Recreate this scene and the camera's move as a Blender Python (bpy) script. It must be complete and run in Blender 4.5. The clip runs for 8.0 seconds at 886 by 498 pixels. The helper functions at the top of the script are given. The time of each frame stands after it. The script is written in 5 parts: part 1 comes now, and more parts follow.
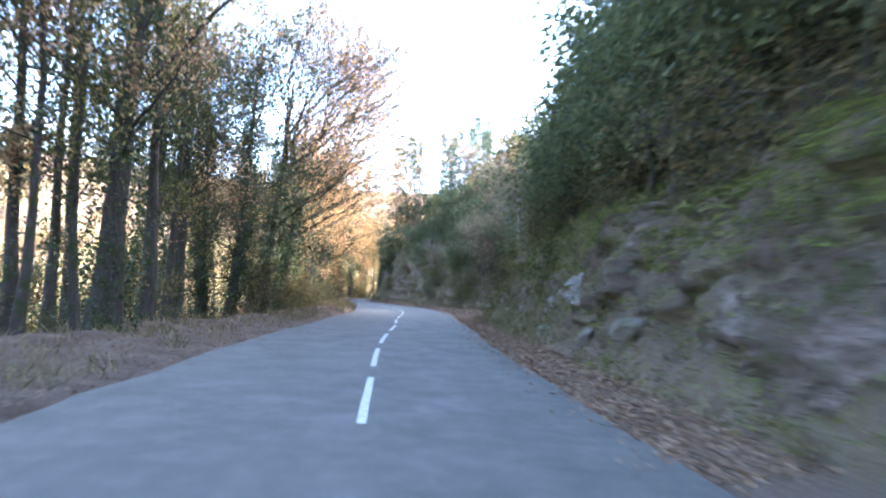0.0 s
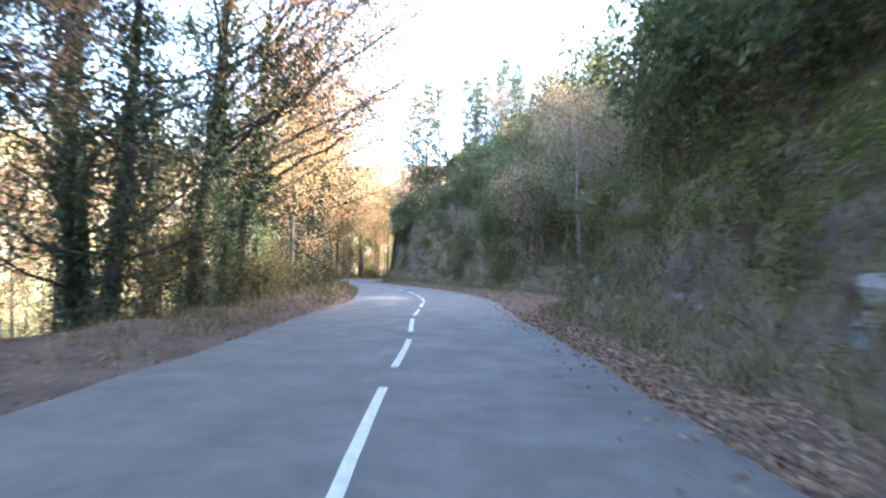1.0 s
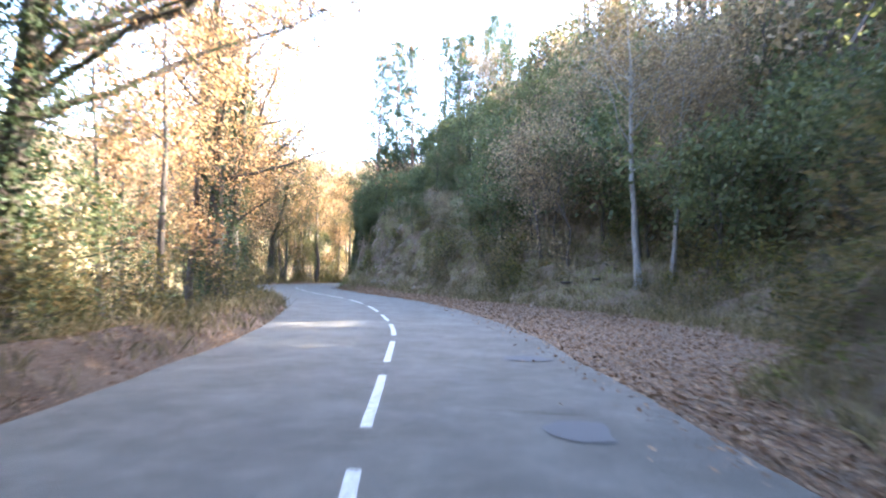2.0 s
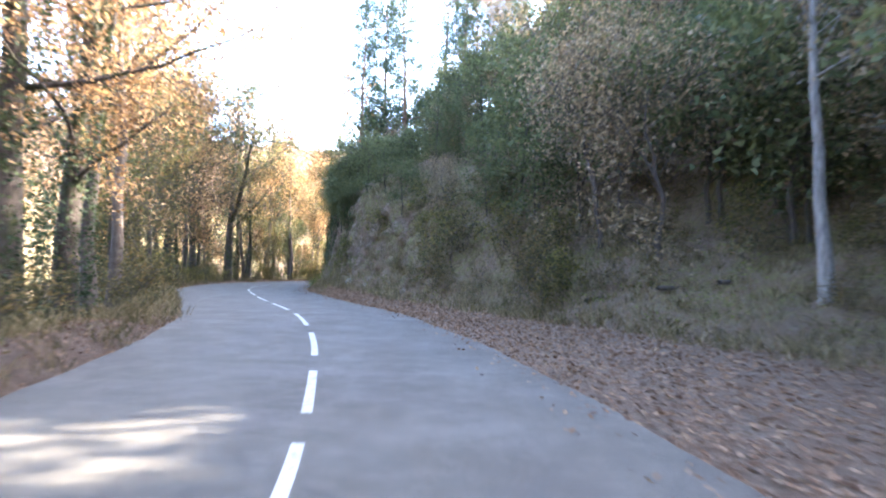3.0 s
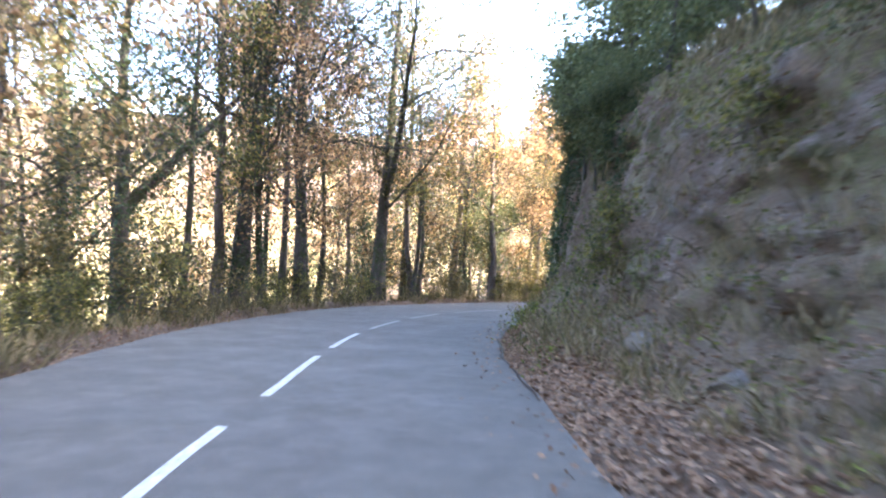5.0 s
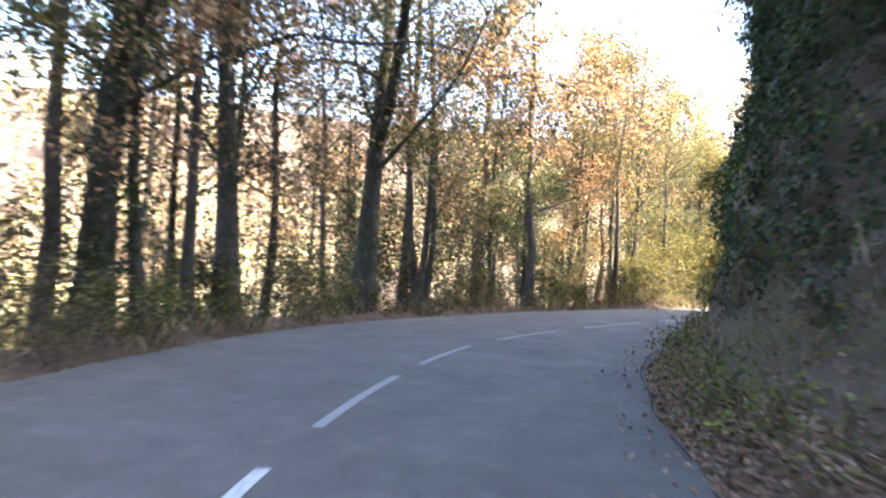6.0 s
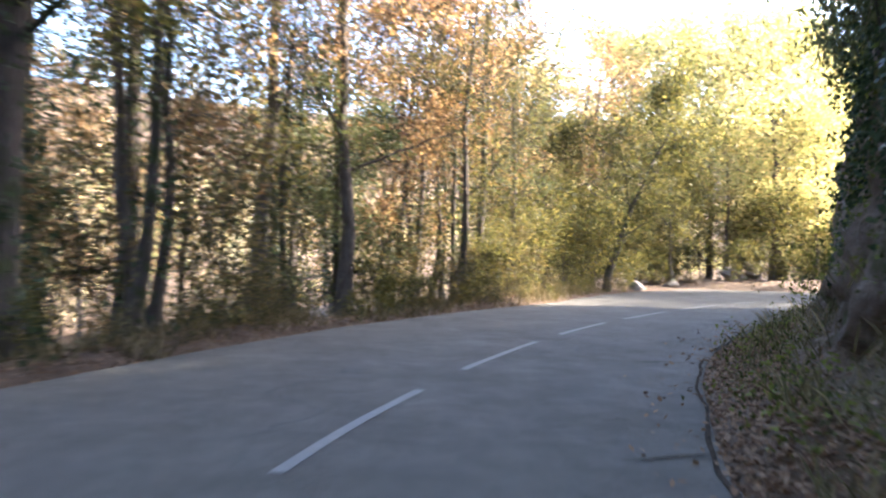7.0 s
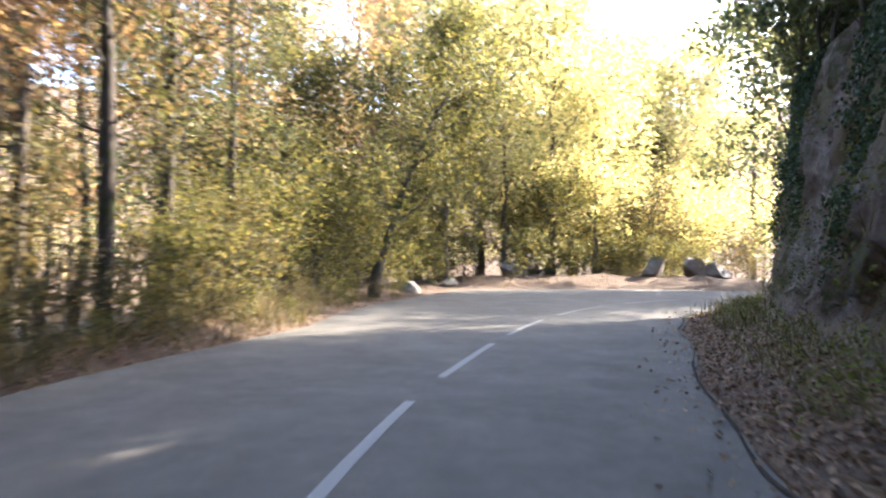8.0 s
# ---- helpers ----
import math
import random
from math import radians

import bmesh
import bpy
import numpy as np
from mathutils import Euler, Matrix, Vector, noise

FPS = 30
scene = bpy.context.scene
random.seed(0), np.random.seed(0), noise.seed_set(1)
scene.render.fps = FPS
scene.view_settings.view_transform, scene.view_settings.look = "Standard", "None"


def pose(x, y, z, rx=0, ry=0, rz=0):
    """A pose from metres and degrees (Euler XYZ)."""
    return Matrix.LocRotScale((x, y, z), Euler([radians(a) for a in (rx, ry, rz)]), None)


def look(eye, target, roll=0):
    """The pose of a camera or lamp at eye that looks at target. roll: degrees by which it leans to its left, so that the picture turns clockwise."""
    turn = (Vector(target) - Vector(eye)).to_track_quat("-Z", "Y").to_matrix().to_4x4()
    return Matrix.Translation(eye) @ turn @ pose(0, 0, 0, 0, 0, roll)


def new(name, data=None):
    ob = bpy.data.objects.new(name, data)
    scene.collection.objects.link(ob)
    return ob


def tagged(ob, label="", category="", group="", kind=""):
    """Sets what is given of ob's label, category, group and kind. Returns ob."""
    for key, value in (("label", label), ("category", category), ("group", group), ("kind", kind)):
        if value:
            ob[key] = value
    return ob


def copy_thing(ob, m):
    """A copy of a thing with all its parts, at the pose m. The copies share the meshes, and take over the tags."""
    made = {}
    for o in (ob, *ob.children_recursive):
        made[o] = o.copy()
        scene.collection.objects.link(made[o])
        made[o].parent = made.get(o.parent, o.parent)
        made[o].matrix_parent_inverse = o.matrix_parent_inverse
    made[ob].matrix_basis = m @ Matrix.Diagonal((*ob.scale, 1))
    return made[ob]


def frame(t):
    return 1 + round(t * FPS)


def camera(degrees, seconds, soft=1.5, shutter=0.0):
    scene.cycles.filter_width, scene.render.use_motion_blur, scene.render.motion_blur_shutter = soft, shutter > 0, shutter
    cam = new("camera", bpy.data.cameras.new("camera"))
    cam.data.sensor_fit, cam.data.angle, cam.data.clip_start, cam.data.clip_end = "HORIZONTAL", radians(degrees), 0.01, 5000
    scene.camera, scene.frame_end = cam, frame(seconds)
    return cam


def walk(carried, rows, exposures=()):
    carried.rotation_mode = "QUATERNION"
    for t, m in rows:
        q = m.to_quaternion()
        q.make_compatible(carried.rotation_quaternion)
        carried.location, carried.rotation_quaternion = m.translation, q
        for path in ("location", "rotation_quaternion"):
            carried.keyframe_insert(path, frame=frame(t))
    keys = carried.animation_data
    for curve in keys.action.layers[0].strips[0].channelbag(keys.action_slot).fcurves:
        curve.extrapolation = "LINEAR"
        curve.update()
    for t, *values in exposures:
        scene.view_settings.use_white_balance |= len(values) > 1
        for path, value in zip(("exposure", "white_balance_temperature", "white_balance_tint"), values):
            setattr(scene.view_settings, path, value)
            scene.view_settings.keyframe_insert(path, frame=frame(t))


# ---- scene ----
cam = camera(64.7, 8.0, soft=2.0, shutter=0.32)
PATH = [
    (0, (0.000, 0.000, 1.217), (-0.542, 9.967, 1.827), 2.24),
    (0.5, (-0.911, 6.332, 1.214), (-1.936, 16.269, 1.678), 2.08),
    (1, (-1.368, 12.346, 1.207), (-2.159, 22.311, 1.482), 0.79),
    (1.5, (-2.138, 18.619, 1.221), (-2.655, 28.601, 1.523), 0.99),
    (1.7, (-2.427, 21.120, 1.181), (-2.823, 31.107, 1.503), 0.80),
    (3, (-3.276, 35.285, 1.211), (-3.575, 45.278, 1.457), 0.98),
    (3.5, (-3.896, 40.614, 1.219), (-4.635, 50.584, 1.422), 1.25),
    (4, (-4.784, 45.982, 1.218), (-6.509, 55.829, 1.454), 2.01),
    (4.5, (-5.876, 51.110, 1.229), (-8.569, 60.736, 1.539), 2.22),
    (4.7, (-6.422, 53.055, 1.226), (-9.461, 62.576, 1.556), 2.15),
    (5.8, (-10.245, 62.499, 1.232), (-13.965, 71.778, 1.459), 2.53),
    (6, (-10.927, 64.035, 1.234), (-14.324, 73.438, 1.437), 2.69),
    (6.5, (-12.325, 67.757, 1.176), (-14.562, 77.502, 1.368), 2.24),
    (7, (-12.800, 71.459, 1.242), (-13.507, 81.433, 1.335), 1.36),
    (7.5, (-12.730, 75.600, 1.217), (-11.688, 85.546, 1.254), 1.00),
    (8, (-11.950, 79.650, 1.233), (-9.182, 89.258, 1.308), 0.75),
]
EXPOSURE = [(0.0, 4.42, 5600, 14), (1.5, 4.62, 5800, 15), (3.0, 4.65, 5850, 17), (4.7, 4.8, 5900, 18), (6.0, 4.3, 5950, 17), (8.0, 3.75, 5900, 16)]
walk(cam, [(t, look(eye, target, roll)) for t, eye, target, roll in PATH], EXPOSURE)

# ---- world, sun, exposure ----
SUN_AZ, SUN_EL = radians(76.0), radians(30.0)
world = bpy.data.worlds.new("sky")
scene.world = world
world.use_nodes = True
wn = world.node_tree
sky = wn.nodes.new("ShaderNodeTexSky")
sky.sky_type, sky.sun_disc = "NISHITA", False
sky.sun_elevation, sky.sun_rotation = SUN_EL, SUN_AZ
sky.air_density, sky.dust_density, sky.ozone_density = 1.0, 2.5, 1.0
wn.links.new(sky.outputs["Color"], wn.nodes["Background"].inputs["Color"])
wn.nodes["Background"].inputs["Strength"].default_value = 0.15
sun = new("sun", bpy.data.lights.new("sun", "SUN"))
sun.data.energy, sun.data.angle, sun.data.color = 5.0, radians(0.6), (1.0, 0.86, 0.66)
sun.matrix_world = look((0, 0, 0), (-math.sin(SUN_AZ) * math.cos(SUN_EL), -math.cos(SUN_AZ) * math.cos(SUN_EL), -math.sin(SUN_EL)))

# ---- materials ----


class Nodes:
    """A short hand for a node material."""

    def __init__(self, name):
        self.mat = bpy.data.materials.new(name)
        self.mat.use_nodes = True
        self.t = self.mat.node_tree
        self.bsdf = self.t.nodes["Principled BSDF"]
        self.out = self.t.nodes["Material Output"]

    def add(self, kind, **values):
        n = self.t.nodes.new(kind)
        for k, v in values.items():
            n.inputs[k.replace("_", " ")].default_value = v
        return n

    def link(self, a, b):
        self.t.links.new(a, b)

    def noise(self, scale, detail=4.0, rough=0.55, vec=None):
        n = self.add("ShaderNodeTexNoise", Scale=scale, Detail=detail, Roughness=rough)
        if vec:
            self.link(vec, n.inputs["Vector"])
        return n.outputs["Fac"]

    def ramp(self, fac, stops):
        n = self.t.nodes.new("ShaderNodeValToRGB")
        el = n.color_ramp.elements
        while len(el) < len(stops):
            el.new(0.5)
        for e, (p, c) in zip(el, stops):
            e.position, e.color = p, (c, c, c, 1) if isinstance(c, (int, float)) else (*c, 1)
        self.link(fac, n.inputs["Fac"])
        return n.outputs["Color"]

    def mix(self, fac, a, b, kind="MIX"):
        n = self.t.nodes.new("ShaderNodeMix")
        n.data_type, n.blend_type = "RGBA", kind
        for sock, v in ((n.inputs[0], fac), (n.inputs[6], a), (n.inputs[7], b)):
            if isinstance(v, (int, float)):
                sock.default_value = v
            elif isinstance(v, tuple):
                sock.default_value = (*v, 1)
            else:
                self.link(v, sock)
        return n.outputs[2]

    def math(self, op, a, b=0.0, clamp=False):
        n = self.t.nodes.new("ShaderNodeMath")
        n.operation, n.use_clamp = op, clamp
        for sock, v in ((n.inputs[0], a), (n.inputs[1], b)):
            if isinstance(v, (int, float)):
                sock.default_value = v
            else:
                self.link(v, sock)
        return n.outputs[0]

    def coords(self, which="Object"):
        return self.t.nodes.new("ShaderNodeTexCoord").outputs[which]

    def place(self):
        return self.t.nodes.new("ShaderNodeNewGeometry").outputs["Position"]

    def scaled(self, vec, xyz):
        n = self.t.nodes.new("ShaderNodeMapping")
        n.inputs["Scale"].default_value = xyz
        self.link(vec, n.inputs["Vector"])
        return n.outputs["Vector"]

    def finish(self, color, rough=0.8, bump=None, depth=0.02, strength=0.6, spec=0.3):
        if isinstance(color, tuple):
            self.bsdf.inputs["Base Color"].default_value = (*color, 1)
        else:
            self.link(color, self.bsdf.inputs["Base Color"])
        if isinstance(rough, (int, float)):
            self.bsdf.inputs["Roughness"].default_value = rough
        else:
            self.link(rough, self.bsdf.inputs["Roughness"])
        self.bsdf.inputs["Specular IOR Level"].default_value = spec
        if bump is not None:
            b = self.add("ShaderNodeBump", Distance=depth, Strength=strength)
            self.link(bump, b.inputs["Height"])
            self.link(b.outputs["Normal"], self.bsdf.inputs["Normal"])
        return self.mat


def leaf_material(name, colours, glow=0.45, rough=0.55):
    """Leaves: a colour of its own for each one, with light coming through."""
    n = Nodes(name)
    rnd = n.t.nodes.new("ShaderNodeNewGeometry").outputs["Random Per Island"]
    k = len(colours)
    col = n.ramp(rnd, [((i + 0.5) / k, c) for i, c in enumerate(colours)])
    big = n.noise(0.6, 2.0, vec=n.place())
    col = n.mix(n.math("MULTIPLY", big, 0.5), col, n.mix(1.0, col, (0.55, 0.6, 0.5), "MULTIPLY"))
    n.finish(col, rough, spec=0.12)
    tr = n.t.nodes.new("ShaderNodeBsdfTranslucent")
    n.link(n.mix(1.0, col, (1.0, 0.95, 0.7), "MULTIPLY"), tr.inputs["Color"])
    m = n.add("ShaderNodeMixShader", Fac=glow)
    n.link(n.bsdf.outputs[0], m.inputs[1])
    n.link(tr.outputs[0], m.inputs[2])
    n.link(m.outputs[0], n.out.inputs["Surface"])
    return n.mat


def bark_material(name, dark, light, moss=0.0):
    n = Nodes(name)
    v = n.scaled(n.coords(), (1, 1, 0.16))
    fine = n.noise(26, 6, 0.65, v)
    broad = n.noise(1.7, 3, vec=n.coords())
    col = n.ramp(fine, [(0.3, dark), (0.68, light)])
    col = n.mix(n.math("MULTIPLY", broad, 0.45), col, tuple(c * 0.55 for c in dark))
    if moss:
        patch = n.ramp(n.noise(3.1, 4, vec=n.coords()), [(0.5 - moss * 0.2, 0.0), (0.62, 1.0)])
        col = n.mix(patch, col, (0.03, 0.034, 0.014))
    return n.finish(col, 0.92, fine, 0.03, 0.9, 0.15)


def rock_material(name="rock", tone=1.0):
    n = Nodes(name)
    p = n.place()
    broad, fine, veins = n.noise(0.9, 5, 0.6, p), n.noise(9, 8, 0.7, p), n.noise(2.4, 10, 0.75, n.scaled(p, (1, 1, 2.2)))
    col = n.ramp(veins, [(0.28, (0.07 * tone, 0.062 * tone, 0.055 * tone)), (0.45, (0.19 * tone, 0.175 * tone, 0.155 * tone)), (0.7, (0.38 * tone, 0.345 * tone, 0.3 * tone))])
    col = n.mix(n.ramp(broad, [(0.42, 0.0), (0.6, 0.75)]), col, (0.13, 0.10, 0.065))
    moss = n.ramp(n.noise(1.6, 6, 0.7, p), [(0.52, 0.0), (0.64, 1.0)])
    col = n.mix(n.math("MULTIPLY", moss, 0.8), col, (0.06, 0.075, 0.022))
    h = n.math("ADD", n.math("MULTIPLY", veins, 1.6), fine)
    return n.finish(col, 0.9, h, 0.09, 1.0, 0.2)


def soil_material(name, litter):
    """Earth with fallen leaves, moss and dry grass; the mask of the mesh says where the bare rock lies open."""
    n = Nodes(name)
    p = n.place()
    a, b, c = n.noise(0.5, 4, 0.6, p), n.noise(4.5, 6, 0.65, p), n.noise(24, 8, 0.7, p)
    leafy = n.ramp(c, [(0.3, (0.06, 0.043, 0.029)), (0.5, (0.145, 0.1, 0.068)), (0.72, (0.29, 0.208, 0.146))])
    green = n.ramp(n.noise(30, 6, 0.75, p), [(0.3, (0.048, 0.048, 0.019)), (0.52, (0.14, 0.128, 0.052)), (0.72, (0.28, 0.248, 0.115))])
    earth = n.ramp(b, [(0.3, (0.058, 0.045, 0.032)), (0.7, (0.18, 0.138, 0.1))])
    col = n.mix(n.ramp(b, [(0.4, 0.0), (0.62, 1.0)]), leafy, earth)
    if litter:
        low = n.t.nodes.new("ShaderNodeAttribute")
        low.attribute_name = "leafy"
        grown = n.math("MULTIPLY", n.ramp(a, [(0.42, 0.0), (0.56, 1.0)]), n.math("SUBTRACT", 1.0, low.outputs["Fac"], True))
        grown = n.math("MULTIPLY", grown, n.ramp(n.noise(5.5, 6, 0.75, p), [(0.44, 0.15), (0.56, 1.0)]))
        col = n.mix(grown, col, green)
        at = n.t.nodes.new("ShaderNodeAttribute")
        at.attribute_name = "bare"
        veins = n.noise(2.2, 10, 0.75, n.scaled(p, (1, 1, 2.0)))
        stone = n.ramp(veins, [(0.3, (0.065, 0.047, 0.035)), (0.46, (0.18, 0.135, 0.1)), (0.68, (0.4, 0.33, 0.27))])
        stone = n.mix(n.ramp(n.noise(0.7, 5, 0.65, p), [(0.42, 0.0), (0.6, 0.8)]), stone, n.ramp(c, [(0.3, (0.06, 0.038, 0.025)), (0.7, (0.2, 0.13, 0.085))]))
        stone = n.mix(n.ramp(n.noise(1.9, 6, 0.7, p), [(0.51, 0.0), (0.61, 0.8)]), stone, (0.075, 0.082, 0.024))
        edge = n.ramp(n.math("ADD", at.outputs["Fac"], n.math("MULTIPLY", n.math("SUBTRACT", n.noise(0.8, 7, 0.62, p), 0.5), 2.2)), [(0.46, 0.0), (0.54, 1.0)])
        col = n.mix(edge, col, stone)
        v = n.t.nodes.new("ShaderNodeTexVoronoi")
        v.feature = "DISTANCE_TO_EDGE"
        v.inputs["Scale"].default_value = 1.7
        wob = n.add("ShaderNodeTexNoise", Scale=1.3, Detail=4.0)
        n.link(p, wob.inputs["Vector"])
        n.link(n.mix(0.35, n.scaled(p, (1.0, 1.0, 0.7)), wob.outputs["Color"], "ADD"), v.inputs["Vector"])
        joints = n.ramp(v.outputs["Distance"], [(0.0, 0.0), (0.09, 1.0)])
        rocky = n.math("ADD", n.math("MULTIPLY", joints, 0.9), n.math("MULTIPLY", n.noise(6.0, 8, 0.75, p), 2.4))
        h = n.math("ADD", n.math("MULTIPLY", n.math("ADD", rocky, n.math("MULTIPLY", veins, 1.8)), edge), c)
    else:
        humus = n.ramp(c, [(0.32, (0.034, 0.024, 0.016)), (0.7, (0.125, 0.084, 0.055))])
        col = n.mix(n.ramp(n.noise(1.3, 5, 0.65, p), [(0.4, 0.85), (0.6, 0.25)]), col, humus)
        h = n.math("ADD", b, c)
    return n.finish(col, 0.95, h, 0.13, 1.0, 0.15)


def asphalt_material():
    n = Nodes("asphalt")
    p = n.place()
    grit, mid, broad = n.noise(95, 3, 0.7, p), n.noise(3.2, 5, 0.6, p), n.noise(0.35, 4, 0.55, n.scaled(p, (1.6, 0.6, 1)))
    col = n.ramp(grit, [(0.3, (0.036, 0.034, 0.028)), (0.7, (0.076, 0.071, 0.056))])
    col = n.mix(n.ramp(broad, [(0.38, 0.0), (0.6, 0.5)]), col, (0.052, 0.047, 0.039))
    col = n.mix(n.ramp(mid, [(0.35, 0.55), (0.55, 0.0)]), col, (0.084, 0.079, 0.064))
    blot = n.ramp(n.noise(0.9, 6, 0.7, n.scaled(p, (1, 0.5, 1))), [(0.56, 0.0), (0.66, 0.35)])
    col = n.mix(blot, col, (0.037, 0.034, 0.029))
    v = n.t.nodes.new("ShaderNodeTexVoronoi")
    v.feature = "DISTANCE_TO_EDGE"
    v.inputs["Scale"].default_value = 0.33
    warp = n.t.nodes.new("ShaderNodeVectorMath")
    wob = n.t.nodes.new("ShaderNodeTexNoise")
    wob.inputs["Scale"].default_value = 1.1
    n.link(p, wob.inputs["Vector"])
    n.link(p, warp.inputs[0])
    n.link(wob.outputs["Color"], warp.inputs[1])
    n.link(warp.outputs[0], v.inputs["Vector"])
    crack = n.math("MULTIPLY", n.ramp(v.outputs["Distance"], [(0.0, 1.0), (0.006, 0.0)]), n.ramp(n.noise(0.25, 2, vec=p), [(0.52, 0.0), (0.6, 0.8)]))
    col = n.mix(crack, col, (0.025, 0.025, 0.026))
    spots = n.ramp(n.noise(7.5, 7, 0.8, p), [(0.36, 0.45), (0.5, 0.0)])
    col = n.mix(spots, col, (0.04, 0.036, 0.031))
    dust = n.ramp(n.noise(1.4, 7, 0.75, n.scaled(p, (1, 0.4, 1))), [(0.48, 0.0), (0.68, 0.4)])
    col = n.mix(dust, col, (0.094, 0.088, 0.071))
    speck = n.ramp(n.noise(170, 2, 0.8, p), [(0.55, 0.0), (0.7, 0.6)])
    col = n.mix(speck, col, (0.155, 0.143, 0.12))
    gloss = n.ramp(n.noise(1.1, 5, 0.6, p), [(0.3, 0.7), (0.7, 0.95)])
    return n.finish(col, gloss, n.math("ADD", grit, n.noise(28, 4, 0.7, p)), 0.012, 0.9, 0.25)


def paint_material(name, wear):
    n = Nodes(name)
    p = n.place()
    worn = n.ramp(n.noise(14, 6, 0.75, p), [(0.42 - wear, 0.0), (0.66 - wear, 0.85)])
    return n.finish(n.mix(worn, (0.32, 0.315, 0.285), (0.09, 0.088, 0.08)), 0.7, n.noise(80, 2, vec=p), 0.004, 0.4)


M_ROCK_PALE = rock_material("rock_pale", 0.92)
M_BANK = soil_material("bank_soil", True)
M_GROUND = soil_material("forest_floor", False)
M_ASPHALT = asphalt_material()
M_PATCH = Nodes("asphalt_patch").finish((0.03, 0.03, 0.031), 0.75)
# dark colour for dirty cracks and for the painted shadow along the asphalt edge
crack_and_shade_nodes = Nodes("crack_dirt_and_shade")
M_CRACK_AND_SHADE = crack_and_shade_nodes.finish(crack_and_shade_nodes.ramp(crack_and_shade_nodes.noise(18, 5, 0.7, crack_and_shade_nodes.place()), [(0.35, (0.014, 0.012, 0.01)), (0.65, (0.06, 0.048, 0.036))]), 1.0, spec=0.0)
M_PAINT = paint_material("road_paint", 0.0)
M_PAINT_FADED = paint_material("road_paint_faded", 0.23)
M_BARK = bark_material("bark_dark", (0.024, 0.02, 0.017), (0.085, 0.07, 0.058), 0.1)
M_BARK_GREY = bark_material("bark_grey", (0.034, 0.028, 0.023), (0.115, 0.096, 0.078))
M_BARK_PALE = bark_material("bark_pale", (0.07, 0.064, 0.058), (0.3, 0.285, 0.26))
M_BARK_PINE = bark_material("bark_pine", (0.05, 0.03, 0.02), (0.2, 0.125, 0.08))
M_IVY = leaf_material("leaf_ivy", [(0.02, 0.034, 0.016), (0.032, 0.05, 0.024), (0.045, 0.066, 0.03), (0.06, 0.078, 0.036)], 0.25, 0.55)
M_LEAF_DARK = leaf_material("leaf_dark_green", [(0.054, 0.066, 0.034), (0.076, 0.09, 0.043), (0.1, 0.114, 0.052), (0.126, 0.132, 0.06)], 0.45, 0.65)
M_LEAF_GREEN = leaf_material("leaf_green", [(0.042, 0.046, 0.018), (0.072, 0.076, 0.026), (0.118, 0.112, 0.038), (0.2, 0.168, 0.056)], 0.55)
M_LEAF_YELLOW = leaf_material("leaf_yellow", [(0.24, 0.26, 0.11), (0.4, 0.4, 0.185), (0.55, 0.5, 0.26), (0.6, 0.48, 0.25)], 0.6)
M_LEAF_BROWN = leaf_material("leaf_autumn", [(0.13, 0.076, 0.042), (0.23, 0.136, 0.074), (0.32, 0.2, 0.11), (0.42, 0.285, 0.165)], 0.6)
M_LEAF_PALE = leaf_material("leaf_pale_autumn", [(0.23, 0.17, 0.105), (0.37, 0.285, 0.175), (0.5, 0.4, 0.24), (0.57, 0.48, 0.3)], 0.45)
M_LEAF_WITHERED = leaf_material("leaf_withered", [(0.085, 0.066, 0.042), (0.145, 0.108, 0.066), (0.21, 0.155, 0.096), (0.29, 0.215, 0.138)], 0.4)
M_LEAF_OLIVE = leaf_material("leaf_olive_brown", [(0.05, 0.05, 0.024), (0.08, 0.075, 0.034), (0.12, 0.1, 0.045), (0.17, 0.12, 0.055)], 0.45, 0.7)
M_NEEDLE = leaf_material("pine_needles", [(0.02, 0.038, 0.022), (0.035, 0.058, 0.03), (0.06, 0.085, 0.04)], 0.35)
M_LITTER = leaf_material("fallen_leaves", [(0.08, 0.042, 0.023), (0.13, 0.074, 0.042), (0.185, 0.112, 0.066), (0.25, 0.165, 0.105)], 0.15, 0.8)
M_GRASS = leaf_material("grass_blades", [(0.055, 0.05, 0.022), (0.095, 0.082, 0.038), (0.15, 0.12, 0.062), (0.23, 0.178, 0.105)], 0.35, 0.6)
M_MOSS = leaf_material("moss_tufts", [(0.038, 0.046, 0.013), (0.088, 0.1, 0.024), (0.16, 0.175, 0.038)], 0.35, 0.8)

# ---- meshes ----


def mesh_of(name, verts, faces, material, smooth=False):
    """A mesh from an array of points and arrays of triangles or quads."""
    me = bpy.data.meshes.new(name)
    verts = np.asarray(verts, np.float32)
    groups = [np.asarray(f, np.int32) for f in (faces if isinstance(faces, list) else [faces]) if len(f)]
    loops = np.concatenate([g.ravel() for g in groups])
    sizes = np.concatenate([np.full(len(g), g.shape[1], np.int32) for g in groups])
    me.vertices.add(len(verts))
    me.vertices.foreach_set("co", verts.ravel())
    me.loops.add(len(loops))
    me.loops.foreach_set("vertex_index", loops)
    me.polygons.add(len(sizes))
    me.polygons.foreach_set("loop_start", np.concatenate([[0], np.cumsum(sizes)[:-1]]).astype(np.int32))
    me.polygons.foreach_set("use_smooth", np.full(len(sizes), smooth))
    me.update(calc_edges=True)
    me.materials.append(material)
    return me


def part(name, me, parent, label=""):
    ob = new(name, me)
    ob.parent = parent
    return tagged(ob, label)


def empty_at(name, x, y, z, rz=0.0):
    ob = new(name)
    ob.empty_display_size = 0.3
    ob.matrix_world = pose(x, y, z, 0, 0, rz)
    return ob


